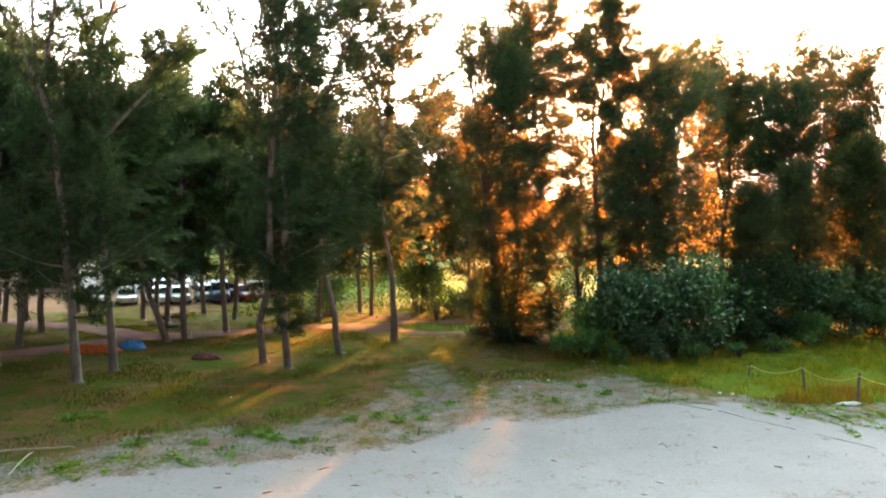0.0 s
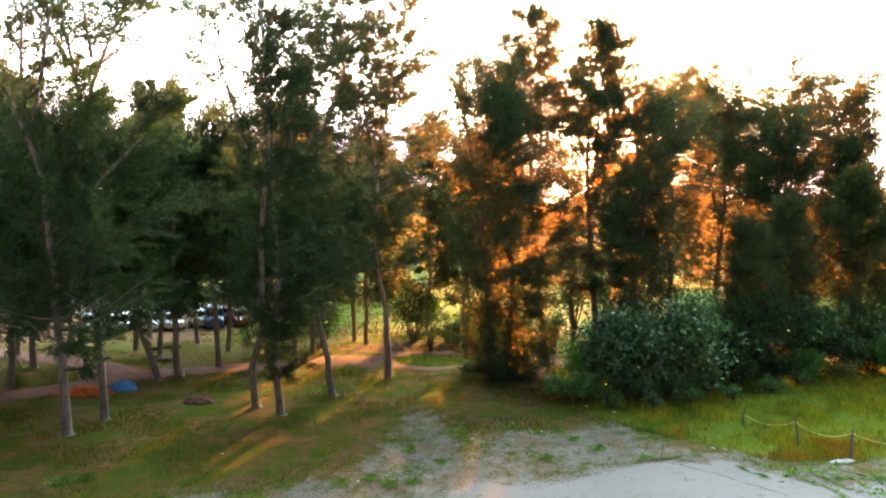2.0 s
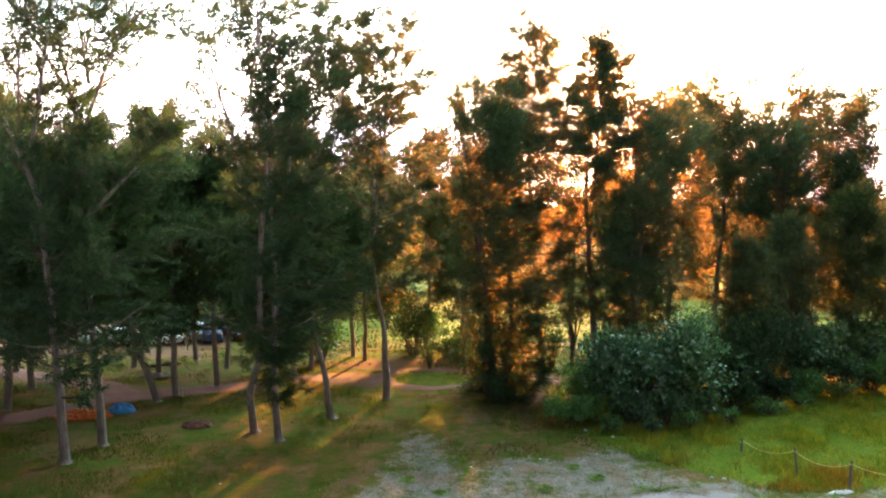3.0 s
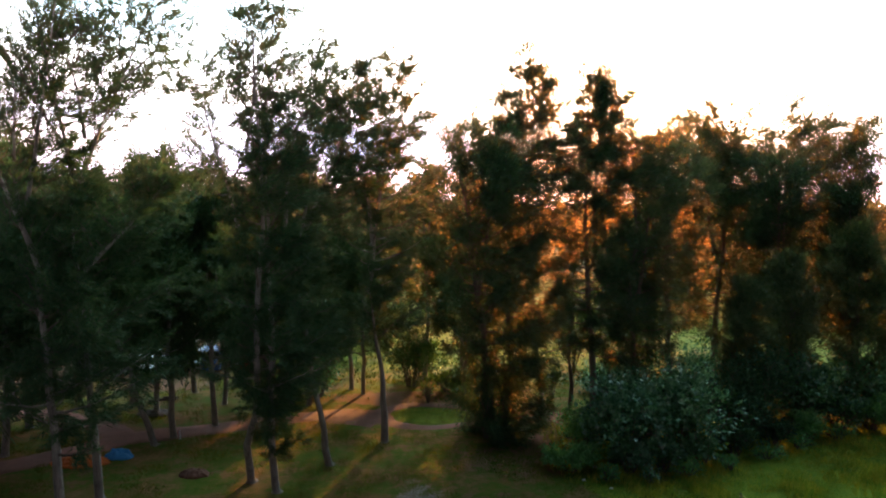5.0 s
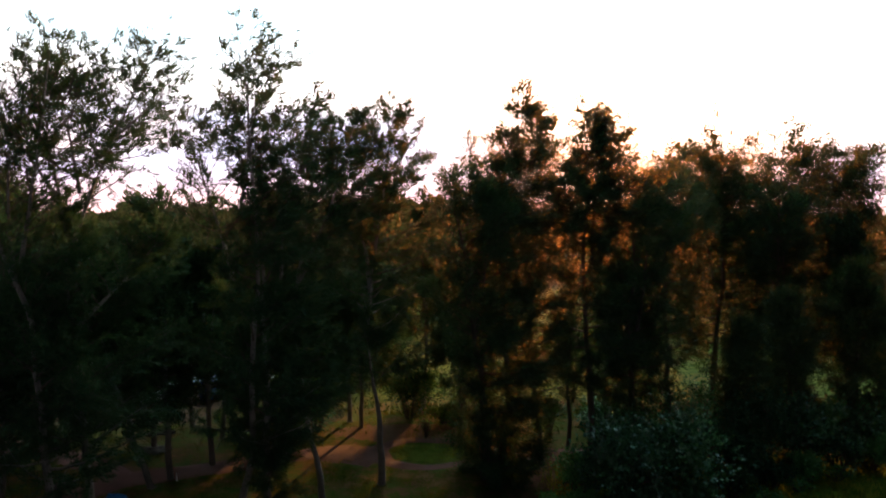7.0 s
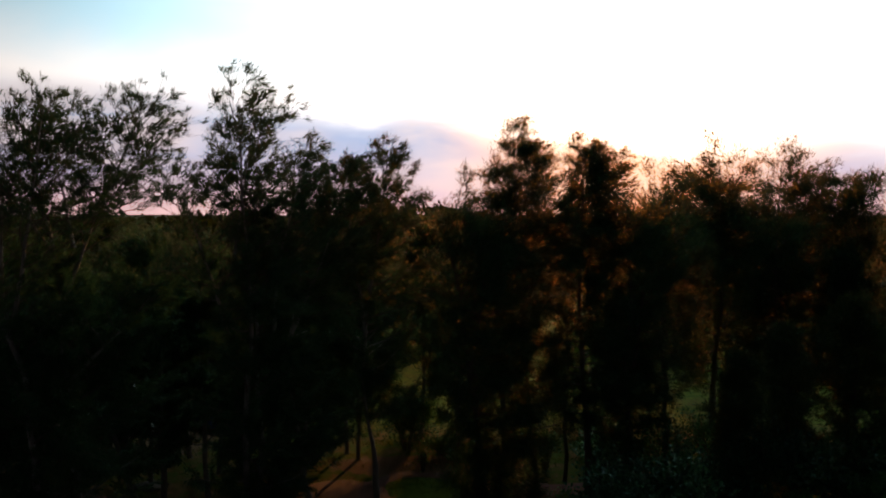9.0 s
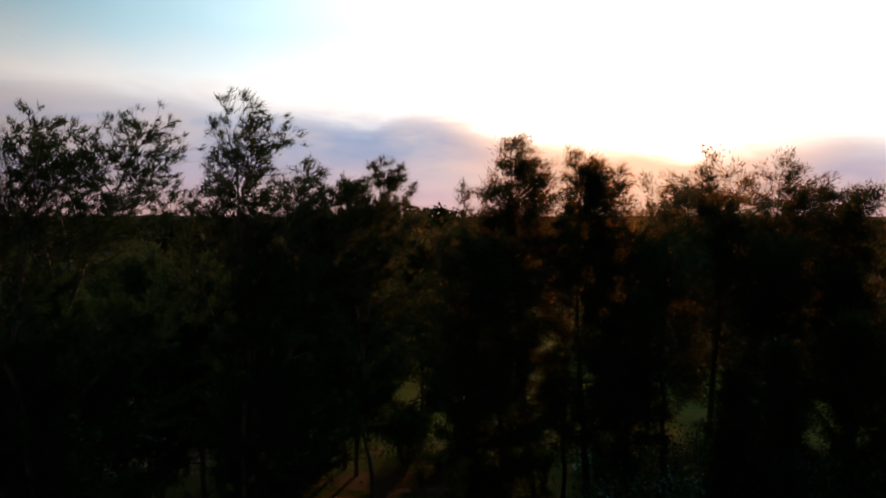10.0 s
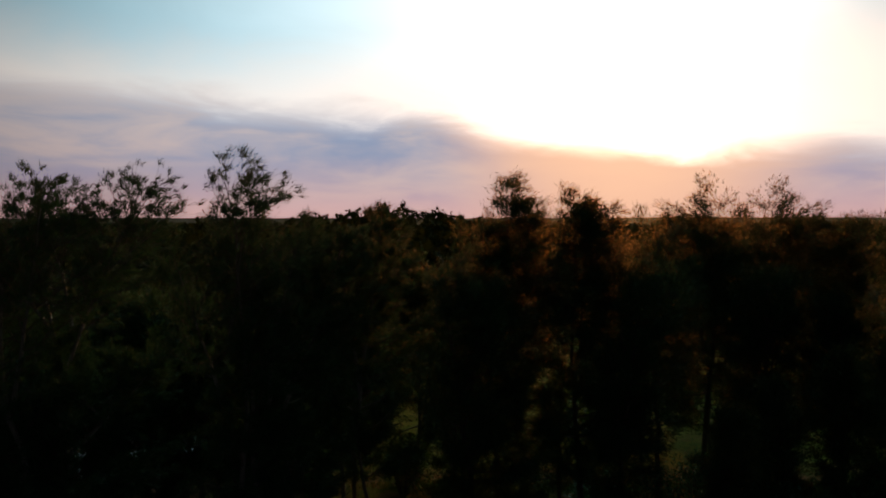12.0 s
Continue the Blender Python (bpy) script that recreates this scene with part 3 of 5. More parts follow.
def casuarina(at, stems, crown, seed, label, group="casuarina grove", needles=13, limbs=46, thickness=0.26,
              bark=None, needle=None, length=0.48, width=0.023, airy=0.5, fade=0.55, sparse=0.35, scatter=0.34, name="casuarina_tree", droop=0.26, wind=0.16, twigs=3.2, rise=(24, 60), skirt=None, bare=1.0):
    """A tall she-oak. at: its foot; stems: (start, end, fraction where the crown begins) relative to the foot, the first being the trunk;
    crown: how far the limbs reach, low and high; airy: how much of the upper foliage is missing."""
    rng = np.random.default_rng(seed)
    x, y = at
    tree = empty(name, pose(x, y, float(ground_height(x, y)) - 0.05), label, "tree", group)
    full = max(e[2] for _, e, _ in stems)
    wood, at_, ahead, thin = [], [], [], []
    for number, (start, end, low) in enumerate(stems):
        span = np.linalg.norm(np.subtract(end, start))
        n = 12 if number == 0 else 9
        line = bent(start, end, n, rng.normal(0, 0.010, 3) * span * np.array([1, 1, 0]), rng, 0.006 * span)
        t = np.linspace(0, 1, n)
        r0 = thickness if number == 0 else thickness * 0.72 * (1 - 0.55 * start[2] / full)
        rad = r0 * (1 - 0.93 * t ** 0.9) + 0.012
        if number == 0:
            line = np.vstack([line[0], line[0] * 0.955 + line[1] * 0.045, line[0] * 0.85 + line[1] * 0.15, line[1:]])
            rad = np.r_[rad[0] * 1.85, rad[0] * 1.12, rad[0] * 0.98, rad[1:]]
        v, f = tube(line, rad, 9 if number == 0 else 7)
        mesh_object("trunk" if number == 0 else "limb", v, f, bark or BARK, tree, smooth=True)
        share = max(6, int(limbs * (span * (1 - low)) / full))

        def out(s, low=low):
            u = (s - low) / max(1 - low, 1e-6)
            return (crown[0] * (1 - u) + crown[1] * u) * (0.8 + 0.3 * min(1.0, 5 * u)) * (1 - 0.42 * u ** 3.5)

        for p, r, s in branches_of(line, rad, low, 0.985, share, out, rng, rise, wind):
            z = p[0][2] / full
            rr = np.linspace(r, 0.012, len(p))
            wood.append((tube(p, rr, 4, False), r))
            full_length = np.linalg.norm(p[-1] - p[0])
            keep = 1.0 - airy * float(step(z, fade - 0.2, fade + 0.15)) * rng.uniform(0.7, 1.2)
            for k in range(int(np.clip(round(twigs * full_length), 2, 15))):
                u = rng.uniform(0.25, 1.0)
                i = min(int(u * 5), 4)
                c = p[i] + (p[i + 1] - p[i]) * (u * 5 - i)
                d = unit(p[i + 1] - p[i] + rng.normal(0, 0.55, 3) * np.linalg.norm(p[i + 1] - p[i]))
                twig = bent(c, c + d * (0.25 + 0.28 * full_length) * rng.uniform(0.7, 1.3), 2, (0, 0, 0), rng)
                if rng.random() < bare:
                    thin.append(tube(twig, (0.013, 0.006), 3, False))
                some = keep * (1.0 - sparse * float(step(c[2] / full, fade - 0.1, fade + 0.2)))
                for q in (0.2, 0.4, 0.6, 0.8, 1.0):
                    if rng.random() < some:
                        at_.append(twig[0] * (1 - q) + twig[-1] * q)
                        ahead.append(d)
            if rng.random() < keep:
                at_.append(p[-1])
                ahead.append(unit(p[-1] - p[-2]))
    if skirt:
        # short shoots that clothe the trunk
        foot, top = np.array(stems[0][0], float), np.array(stems[0][1], float)
        for k in range(skirt[3]):
            u = rng.uniform(skirt[0], skirt[1]) / top[2]
            az = rng.uniform(0, 2 * math.pi)
            d = np.array([math.cos(az), math.sin(az), rng.uniform(-0.3, 0.6)])
            c = foot * (1 - u) + top * u
            thin.append(tube(bent(c, c + d * skirt[2], 2, (0, 0, 0), rng), (0.012, 0.006), 3, False))
            for q in (0.5, 1.0):
                at_.append(c + d * skirt[2] * q)
                ahead.append(d)
    wood.sort(key=lambda e: -e[1])
    for (v, f), _ in wood[:6]:
        mesh_object("limb", v, f, bark or BARK, tree, smooth=True)
    v, f = joined([e for e, _ in wood[6:]] + thin)
    mesh_object("branchwork", v, f, TWIG, tree, kind="stuff")
    at_ = np.array(at_)
    v, f = strands(at_, np.array(ahead), needles, length, width, droop + 0.25 - 0.75 * step(at_[:, 2] / full, 0.3, 0.85), rng, scatter)
    mesh_object("crown", v, f, needle or NEEDLE, tree, "feathery grey-green needle foliage", "stuff")
    return tree


def rel(x, y, z, at):
    return (x - at[0], y - at[1], z)


def front_trees():
    a = (-17.1, 30.3)
    casuarina(a, [((0, 0, 0), rel(-19.0, 30.2, 21.5, a), 0.26), (rel(-18.2, 30.2, 14.5, a), rel(-16.2, 29.5, 23.7, a), 0.25),
                  (rel(-18.0, 30.2, 12.5, a), rel(-21.5, 30.8, 19.5, a), 0.3)], (4.4, 1.9), 1, "tall pale-trunked she-oak with feathery crown, forked high up", airy=0.45, fade=0.58, limbs=104, sparse=0.6, thickness=0.215, rise=(26, 60), droop=0.1, length=0.31, needles=14, scatter=0.3, skirt=(4.0, 8.5, 0.8, 70))
    a = (-16.5, 32.5)
    casuarina(a, [((0, 0, 0), rel(-17.2, 32.0, 17.0, a), 0.40), (rel(-17.1, 32.1, 15.6, a), rel(-18.4, 31.5, 23.5, a), 0.2), (rel(-17.3, 32.0, 17.0, a), rel(-20.0, 31.2, 21.9, a), 0.2),
                  (rel(-17.2, 32.0, 14.4, a), rel(-12.6, 31.0, 24.1, a), 0.28), (rel(-16.4, 31.8, 17.6, a), rel(-17.0, 31.0, 22.5, a), 0.2), (rel(-14.9, 31.6, 20.0, a), rel(-12.4, 31.4, 21.9, a), 0.2),
                  (rel(-17.0, 32.0, 11.0, a), rel(-12.4, 31.4, 15.6, a), 0.12)],
              (4.2, 1.9), 2, "tall pale-trunked she-oak, its thin top split in a wide fork", airy=0.36, fade=0.66, limbs=116, sparse=0.58, thickness=0.215, rise=(26, 60), droop=0.1, length=0.31, needles=14, scatter=0.3, skirt=(4.5, 9.0, 0.8, 60))
    a = (-9.6, 34.6)
    casuarina(a, [((0, 0, 0), rel(-8.9, 31.6, 24.4, a), 0.27), (rel(-9.5, 32.5, 13.5, a), rel(-11.0, 31.2, 20.3, a), 0.05), (rel(-9.1, 32.6, 17.0, a), rel(-8.0, 31.8, 22.4, a), 0.3)], (3.2, 3.0), 3,
              "tall feathery she-oak, the highest of the grove", airy=0.32, fade=0.62, limbs=112, sparse=0.42, thickness=0.20, length=0.33, needles=14, rise=(24, 50), skirt=(3.5, 8.0, 0.7, 60))
    a = (-8.0, 33.4)
    casuarina(a, [((0, 0, 0), rel(-8.0, 32.6, 21.1, a), 0.24), (rel(-7.6, 33.0, 12.5, a), rel(-5.6, 33.2, 22.2, a), 0.25)], (2.4, 1.6), 4,
              "she-oak with foliage hanging low round its trunk", airy=0.2, fade=0.55, limbs=92, sparse=0.45, thickness=0.20, length=0.36, needles=14, skirt=(1.7, 6.5, 0.55, 110))
    a = (-5.9, 36.9)
    casuarina(a, [((0, 0, 0), rel(-7.6, 35.8, 12.0, a), 0.52), (rel(-7.5, 35.9, 11.7, a), rel(-5.8, 35.6, 20.9, a), 0.1), (rel(-7.3, 35.9, 12.5, a), rel(-3.8, 35.4, 21.8, a), 0.12)],
              (2.9, 1.9), 5, "leaning she-oak with pale trunk and twin tops", airy=0.15, fade=0.55, limbs=112, sparse=0.38, thickness=0.205, length=0.36, needles=14, rise=(22, 50))
    a = (-3.1, 40.6)
    casuarina(a, [((0, 0, 0), rel(-4.0, 40.2, 9.5, a), 0.70), (rel(-4.0, 40.2, 9.3, a), rel(-2.2, 38.6, 22.9, a), 0.02), (rel(-3.7, 40.2, 12.0, a), rel(-5.0, 39.8, 20.9, a), 0.2)],
              (3.8, 2.0), 6, "she-oak with straight pale trunk beside the loop path", airy=0.12, fade=0.55, limbs=108, sparse=0.25, thickness=0.25, length=0.36, needles=14, rise=(20, 46))
    a = (3.7, 41.5)
    casuarina(a, [((0, 0, 0), rel(1.2, 41.2, 19.1, a), 0.05), (rel(2.6, 41.2, 8.0, a), rel(3.6, 41.4, 17.5, a), 0.1)], (2.3, 3.5), 7,
              "dark bushy she-oak clothed in foliage to the ground", airy=0.1, fade=0.4, limbs=112, bark=BARK_DARK, needles=15, sparse=0.4, scatter=0.62, rise=(10, 46), length=0.40, width=0.024)
    a = (5.4, 43.0)
    casuarina(a, [((0, 0, 0), rel(4.6, 43.4, 17.9, a), 0.27)], (2.1, 2.7), 8, "dark she-oak pressed against its neighbour", needles=15, airy=0.15, fade=0.34, limbs=100, sparse=0.4, scatter=0.62, rise=(10, 46), length=0.40, width=0.024, bark=BARK_DARK)
    a = (7.3, 44.4)
    casuarina(a, [((0, 0, 0), rel(5.5, 44.8, 25.1, a), 0.31), (rel(6.4, 44.8, 13.0, a), rel(3.9, 45.2, 21.6, a), 0.2), (rel(6.2, 44.8, 15.0, a), rel(6.5, 45.0, 23.2, a), 0.25)], (3.0, 2.5), 9, "tall dark-trunked she-oak with an open airy top", airy=0.35, fade=0.72, limbs=124, width=0.024, length=0.40, needles=15, scatter=0.62, sparse=0.22, rise=(10, 46), bark=BARK_DARK, thickness=0.17)
    a = (10.9, 45.2)
    casuarina(a, [((0, 0, 0), rel(10.5, 46.0, 23.8, a), 0.30), (rel(10.8, 45.6, 13.0, a), rel(11.6, 45.8, 22.6, a), 0.2)], (2.9, 2.1), 10,
              "tall dense she-oak with dark trunk", airy=0.05, fade=0.38, limbs=132, sparse=0.1, scatter=0.62, length=0.40, width=0.024, bark=BARK_DARK, needles=15, rise=(10, 46))
    a = (9.7, 47.4)
    casuarina(a, [((0, 0, 0), rel(9.9, 47.6, 21.3, a), 0.36)], (1.2, 1.4), 11, "slender dark-trunked she-oak with thin foliage", airy=0.4, fade=0.4, limbs=52, sparse=0.4, scatter=0.36, length=0.42, width=0.03, bark=BARK_DARK, needles=10, thickness=0.15)
    a = (2.0, 47.2)
    casuarina(a, [((0, 0, 0), rel(2.6, 47.7, 22.3, a), 0.4)], (1.9, 1.2), 12, "slim she-oak with a thin wispy top", airy=0.2, fade=0.6, limbs=60, sparse=0.3, length=0.42, bark=BARK_DARK, needles=9, thickness=0.13)


front_trees()


def repeats():
    """The grove behind: four shapes of she-oak, set out again and again."""
    dense = "dense dark she-oak in the grove"
    far = (0, 0)
    kinds = []
    for k, (h, low, crown, airy, limbs, bark) in enumerate([(19.4, 0.3, (3.2, 3.8), 0.15, 96, BARK_DARK), (21.4, 0.3, (3.2, 3.8), 0.15, 104, BARK_DARK),
                                                          (16.5, 0.32, (3.8, 1.8), 0.10, 62, BARK), (12.6, 0.10, (3.2, 1.3), 0.0, 60, BARK_DARK)]):
        stems = [((0, 0, 0), (0.4 * (k - 1), 0.3, h), low), ((0.1, 0.05, h * 0.45), (1.3, -0.4, h * 0.93), 0.2)]
        kinds.append((far, stems, crown, airy, limbs, bark, h))
    # kind, x, y, turn, size
    behind_bushes = [(0, 14.2, 46.5, 40, 0.98), (1, 18.6, 52.5, 100, 0.97), (1, 24.8, 59.0, 200, 1.08), (1, 31.1, 59.5, 20, 1.08), (0, 28.0, 66.0, 300, 1.10),
        (0, 37.1, 58.8, 130, 1.11), (0, 27.0, 52.0, 75, 0.92), (0, 43.5, 58.0, 250, 1.05), (3, 19.8, 44.2, 0, 0.78), (3, 24.8, 45.0, 120, 0.90),
        (3, 29.6, 46.6, 230, 1.06), (3, 34.4, 47.4, 60, 1.10), (3, 39.0, 50.0, 170, 1.15)]
    # those at y 71 and 74 are added to block sun patches on the sand
    inner_grove = [(2, 34.0, 54.0, 130, 0.98), (2, 14.6, 49.5, 200, 0.85), (2, 2.4, 58.5, 40, 1.04),
        (2, 5.6, 63.0, 60, 0.95), (2, 18.6, 71.0, 150, 0.95), (2, 23.6, 74.0, 310, 1.0), (2, 2.2, 52.0, 90, 0.85)]
    left_near = [(2, -17.0, 39.9, 15, 1.0), (2, -16.4, 41.3, 160, 1.05), (2, -14.6, 43.7, 80, 1.02), (2, -19.7, 46.5, 220, 1.0), (2, -24.8, 38.0, 330, 1.05),
        (2, -23.0, 33.4, 70, 1.0), (2, -26.5, 43.0, 200, 1.1), (2, -36.0, 42.5, 10, 1.1), (2, -28.0, 37.6, 100, 1.0), (2, -33.0, 35.0, 250, 1.05)]
    left_far = [(2, -31.5, 46.8, 300, 1.02), (2, -30.2, 47.2, 45, 0.98), (2, -10.2, 46.8, 140, 1.06), (2, -9.3, 48.3, 260, 0.98), (2, -6.8, 53.0, 30, 1.0),
        (2, -5.7, 51.6, 190, 0.9), (2, -19.0, 51.8, 110, 1.0), (2, -1.0, 56.5, 280, 1.08), (2, -13.4, 52.5, 70, 0.95), (2, -22.6, 49.0, 20, 1.0),
        (2, -29.0, 52.0, 160, 1.0), (2, -15.6, 48.6, 290, 0.95),
        (2, -38.0, 56.0, 35, 1.1), (2, -24.0, 54.5, 250, 1.05), (2, -12.0, 62.0, 80, 1.1), (2, -5.0, 66.0, 130, 1.05), (2, -40.0, 48.0, 75, 1.05), (2, -17.0, 70.0, 200, 1.1)]
    first = {}
    for k, x, y, turn, size in behind_bushes + inner_grove + left_near + left_far:
        lean = -17 if (x, y) == (-17.0, 39.9) else 0  # one tree leans over the lawn
        m = pose(x, y, float(ground_height(x, y)) - 0.05, 0, lean, turn) @ Matrix.Scale(size, 4)
        if k not in first:
            _, stems, crown, airy, limbs, bark, h = kinds[k]
            label = dense if k < 2 else "she-oak of the grove with bare lower trunk" if k == 2 else "young feathery she-oak behind the bushes"
            t = casuarina((x, y), stems, crown, 20 + k, label, needle=NEEDLE_YOUNG if k == 3 else None, airy=airy, fade=(0.36, 0.36, 0.7, 0.8)[k], sparse=(0.22, 0.22, 0.15, 0.1)[k], rise=(10, 46) if k < 2 else (24, 60), width=0.03 if k != 2 else 0.05, limbs=limbs, bark=bark, needles=(11, 11, 8, 12)[k], scatter=(0.62, 0.62, 0.6, 0.6)[k], thickness=(0.24, 0.24, 0.19, 0.16)[k],
                          length=0.44, droop=0.3 if k < 3 else 0.2, bare=0.4)
            first[k] = t
            t.matrix_world = m
        else:
            t = first[k]
            keep, t.scale = t.scale.copy(), (1, 1, 1)
            copy_thing(t, m)
            t.scale = keep


repeats()


def leafy(name, at, size, count, mat, seed, label, leaf_size=0.2, stems=9, category="bush", group="", ground_lift=0.0, hollow=0.35):
    """A broad-leaved bush: stems from the foot and whorls of folded leaves, uneven in outline. size: half width, half depth, height."""
    rng = np.random.default_rng(seed)
    x, y = at
    bush = empty(name, pose(x, y, float(ground_height(x, y)) - 0.04 + ground_lift), label, category, group)
    wood, tips, ways = [], [], []
    for k in range(stems):
        az = k * 2.4 + rng.normal(0, 0.4)
        out = rng.uniform(0.25, 0.95)
        tip = np.array([math.cos(az) * size[0] * out, math.sin(az) * size[1] * out, size[2] * math.sqrt(max(0.06, 1 - out ** 2)) * rng.uniform(0.72, 1.08)])
        root = np.array([math.cos(az) * 0.25, math.sin(az) * 0.2, 0.0]) * size[0] * 0.5
        p = bent(root, tip, 7, (0, 0, 0.16 * size[2]), rng, 0.02 * size[2])
        wood.append(tube(p, np.linspace(0.045, 0.012, 7), 5, False))
        for j in range(9):
            u = rng.uniform(0.25, 1.0)
            i = min(int(u * 6), 5)
            c = p[i] + (p[i + 1] - p[i]) * (u * 6 - i)
            d = unit(rng.normal(0, 1, 3) + np.array([0, 0, 0.5]) + unit(tip) * 0.8)
            q = c + d * rng.uniform(0.3, 0.9) * 0.28 * size[2]
            q[2] = max(q[2], 0.06)
            wood.append(tube(np.array([c, (c + q) / 2 + (0, 0, 0.04), q]), [0.014, 0.010, 0.006], 4, False))
            tips.append(q)
            ways.append(d)
    tips, ways = np.array(tips), np.array(ways)
    pick = rng.integers(0, len(tips), count)
    root = tips[pick] + rng.normal(0, 0.10 * size[2], (count, 3)) * np.array([1, 1, 0.8])
    root[:, 2] = np.maximum(root[:, 2], 0.05)
    d = unit(ways[pick] + rng.normal(0, 0.6, (count, 3)) + np.array([0, 0, 0.15]))
    l = leaf_size * rng.uniform(0.6, 1.25, count)[:, None]
    side = unit(np.cross(d, np.array([0, 0, 1.0]) + rng.normal(0, 0.45, (count, 3))))
    up = unit(np.cross(side, d))
    v = np.empty((count, 6, 3))
    wide = l * 0.33
    v[:, 0] = root
    v[:, 1] = root + d * l * 0.45 + side * wide + up * l * 0.10
    v[:, 2] = root + d * l * 0.5
    v[:, 3] = root + d * l * 0.45 - side * wide + up * l * 0.10
    v[:, 4] = root + d * l * 0.98 - up * l * 0.08
    v[:, 5] = root + d * l * 0.8 + side * wide * 0.5
    b = np.arange(count)[:, None] * 6
    f = np.concatenate([b + [[0, 1, 2]], b + [[0, 2, 3]], b + [[1, 4, 2]], b + [[2, 4, 3]]])
    vv, ff = joined(wood)
    mesh_object("stemwork", vv, ff, BARK_DARK, bush, kind="stuff")
    mesh_object("foliage", v.reshape(-1, 3), f, mat, bush, kind="stuff")
    return bush


def bushes():
    glossy = "large dark bush with glossy broad leaves"
    # x, y, half width, half depth, height, leaves, material, leaf size, seed, label
    tall_bushes = [
        (10.9, 37.4, 2.7, 2.2, 4.3, 5600, BROAD, 0.29, 61, glossy),
        (14.2, 38.2, 2.4, 2.0, 4.8, 5400, BROAD, 0.29, 62, glossy),
        # the next two bushes stand in for dark drooping she-oak foliage
        (17.6, 40.8, 2.7, 2.2, 4.3, 4600, UNDERGROWTH, 0.24, 63, "dark small-leaved bush standing in for she-oak foliage drooping to the ground"),
        (20.6, 42.2, 2.5, 2.2, 4.9, 4400, UNDERGROWTH, 0.24, 64, "dark small-leaved bush standing in for she-oak foliage drooping to the ground"),
        (24.6, 43.6, 2.6, 2.0, 4.4, 4200, BROAD, 0.29, 65, "broad-leaved bush with pale leaves"),
        (28.6, 45.4, 2.6, 2.2, 4.0, 3600, BROAD, 0.29, 66, glossy),
        (33.0, 47.0, 2.8, 2.2, 4.2, 3600, BROAD, 0.29, 67, glossy),
    ]
    low_shrubs = [
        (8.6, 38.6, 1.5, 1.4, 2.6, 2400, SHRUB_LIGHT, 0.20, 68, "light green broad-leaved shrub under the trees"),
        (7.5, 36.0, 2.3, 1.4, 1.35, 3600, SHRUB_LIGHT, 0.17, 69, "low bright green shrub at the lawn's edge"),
        (10.6, 35.7, 1.6, 1.0, 1.7, 2200, BROAD, 0.17, 70, "low dark shrub with small leaves"),
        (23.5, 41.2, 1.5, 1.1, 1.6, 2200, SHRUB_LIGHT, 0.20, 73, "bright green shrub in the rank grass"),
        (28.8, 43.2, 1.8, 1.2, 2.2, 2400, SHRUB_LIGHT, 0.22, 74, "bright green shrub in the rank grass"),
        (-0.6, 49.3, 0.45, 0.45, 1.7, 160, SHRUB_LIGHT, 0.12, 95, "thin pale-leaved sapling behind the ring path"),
        (12.6, 36.0, 1.5, 0.9, 1.7, 1500, BROAD, 0.2, 91, "low dark shrub with small leaves"),
        (15.0, 36.7, 1.5, 0.9, 1.5, 1500, BROAD, 0.2, 92, "low dark shrub with small leaves"),
        (17.6, 38.4, 1.6, 0.9, 1.7, 1500, UNDERGROWTH, 0.2, 93, "low dark shrub with small leaves"),
        (20.6, 39.8, 1.6, 0.9, 1.6, 1500, UNDERGROWTH, 0.2, 94, "low dark shrub with small leaves"),
        (26.6, 43.0, 2.0, 1.2, 2.4, 1800, BROAD, 0.22, 95, "low dark shrub with small leaves"),
        (31.0, 44.6, 2.0, 1.2, 2.6, 1800, BROAD, 0.22, 96, "low dark shrub with small leaves"),
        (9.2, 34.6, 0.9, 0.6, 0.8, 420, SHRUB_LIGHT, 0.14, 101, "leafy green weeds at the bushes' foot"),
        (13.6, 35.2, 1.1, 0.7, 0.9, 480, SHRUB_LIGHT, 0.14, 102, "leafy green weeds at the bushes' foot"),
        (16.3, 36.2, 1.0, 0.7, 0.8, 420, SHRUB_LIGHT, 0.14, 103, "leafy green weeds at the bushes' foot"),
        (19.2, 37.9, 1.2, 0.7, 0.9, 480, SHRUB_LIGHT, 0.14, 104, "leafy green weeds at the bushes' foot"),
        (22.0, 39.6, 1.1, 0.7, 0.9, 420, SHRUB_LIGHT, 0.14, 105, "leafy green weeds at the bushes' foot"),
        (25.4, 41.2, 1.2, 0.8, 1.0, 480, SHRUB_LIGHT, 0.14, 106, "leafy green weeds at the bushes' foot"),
        (11.3, 34.2, 0.5, 0.4, 0.8, 350, BROAD, 0.12, 75, "small dark weed clump"),
    ]
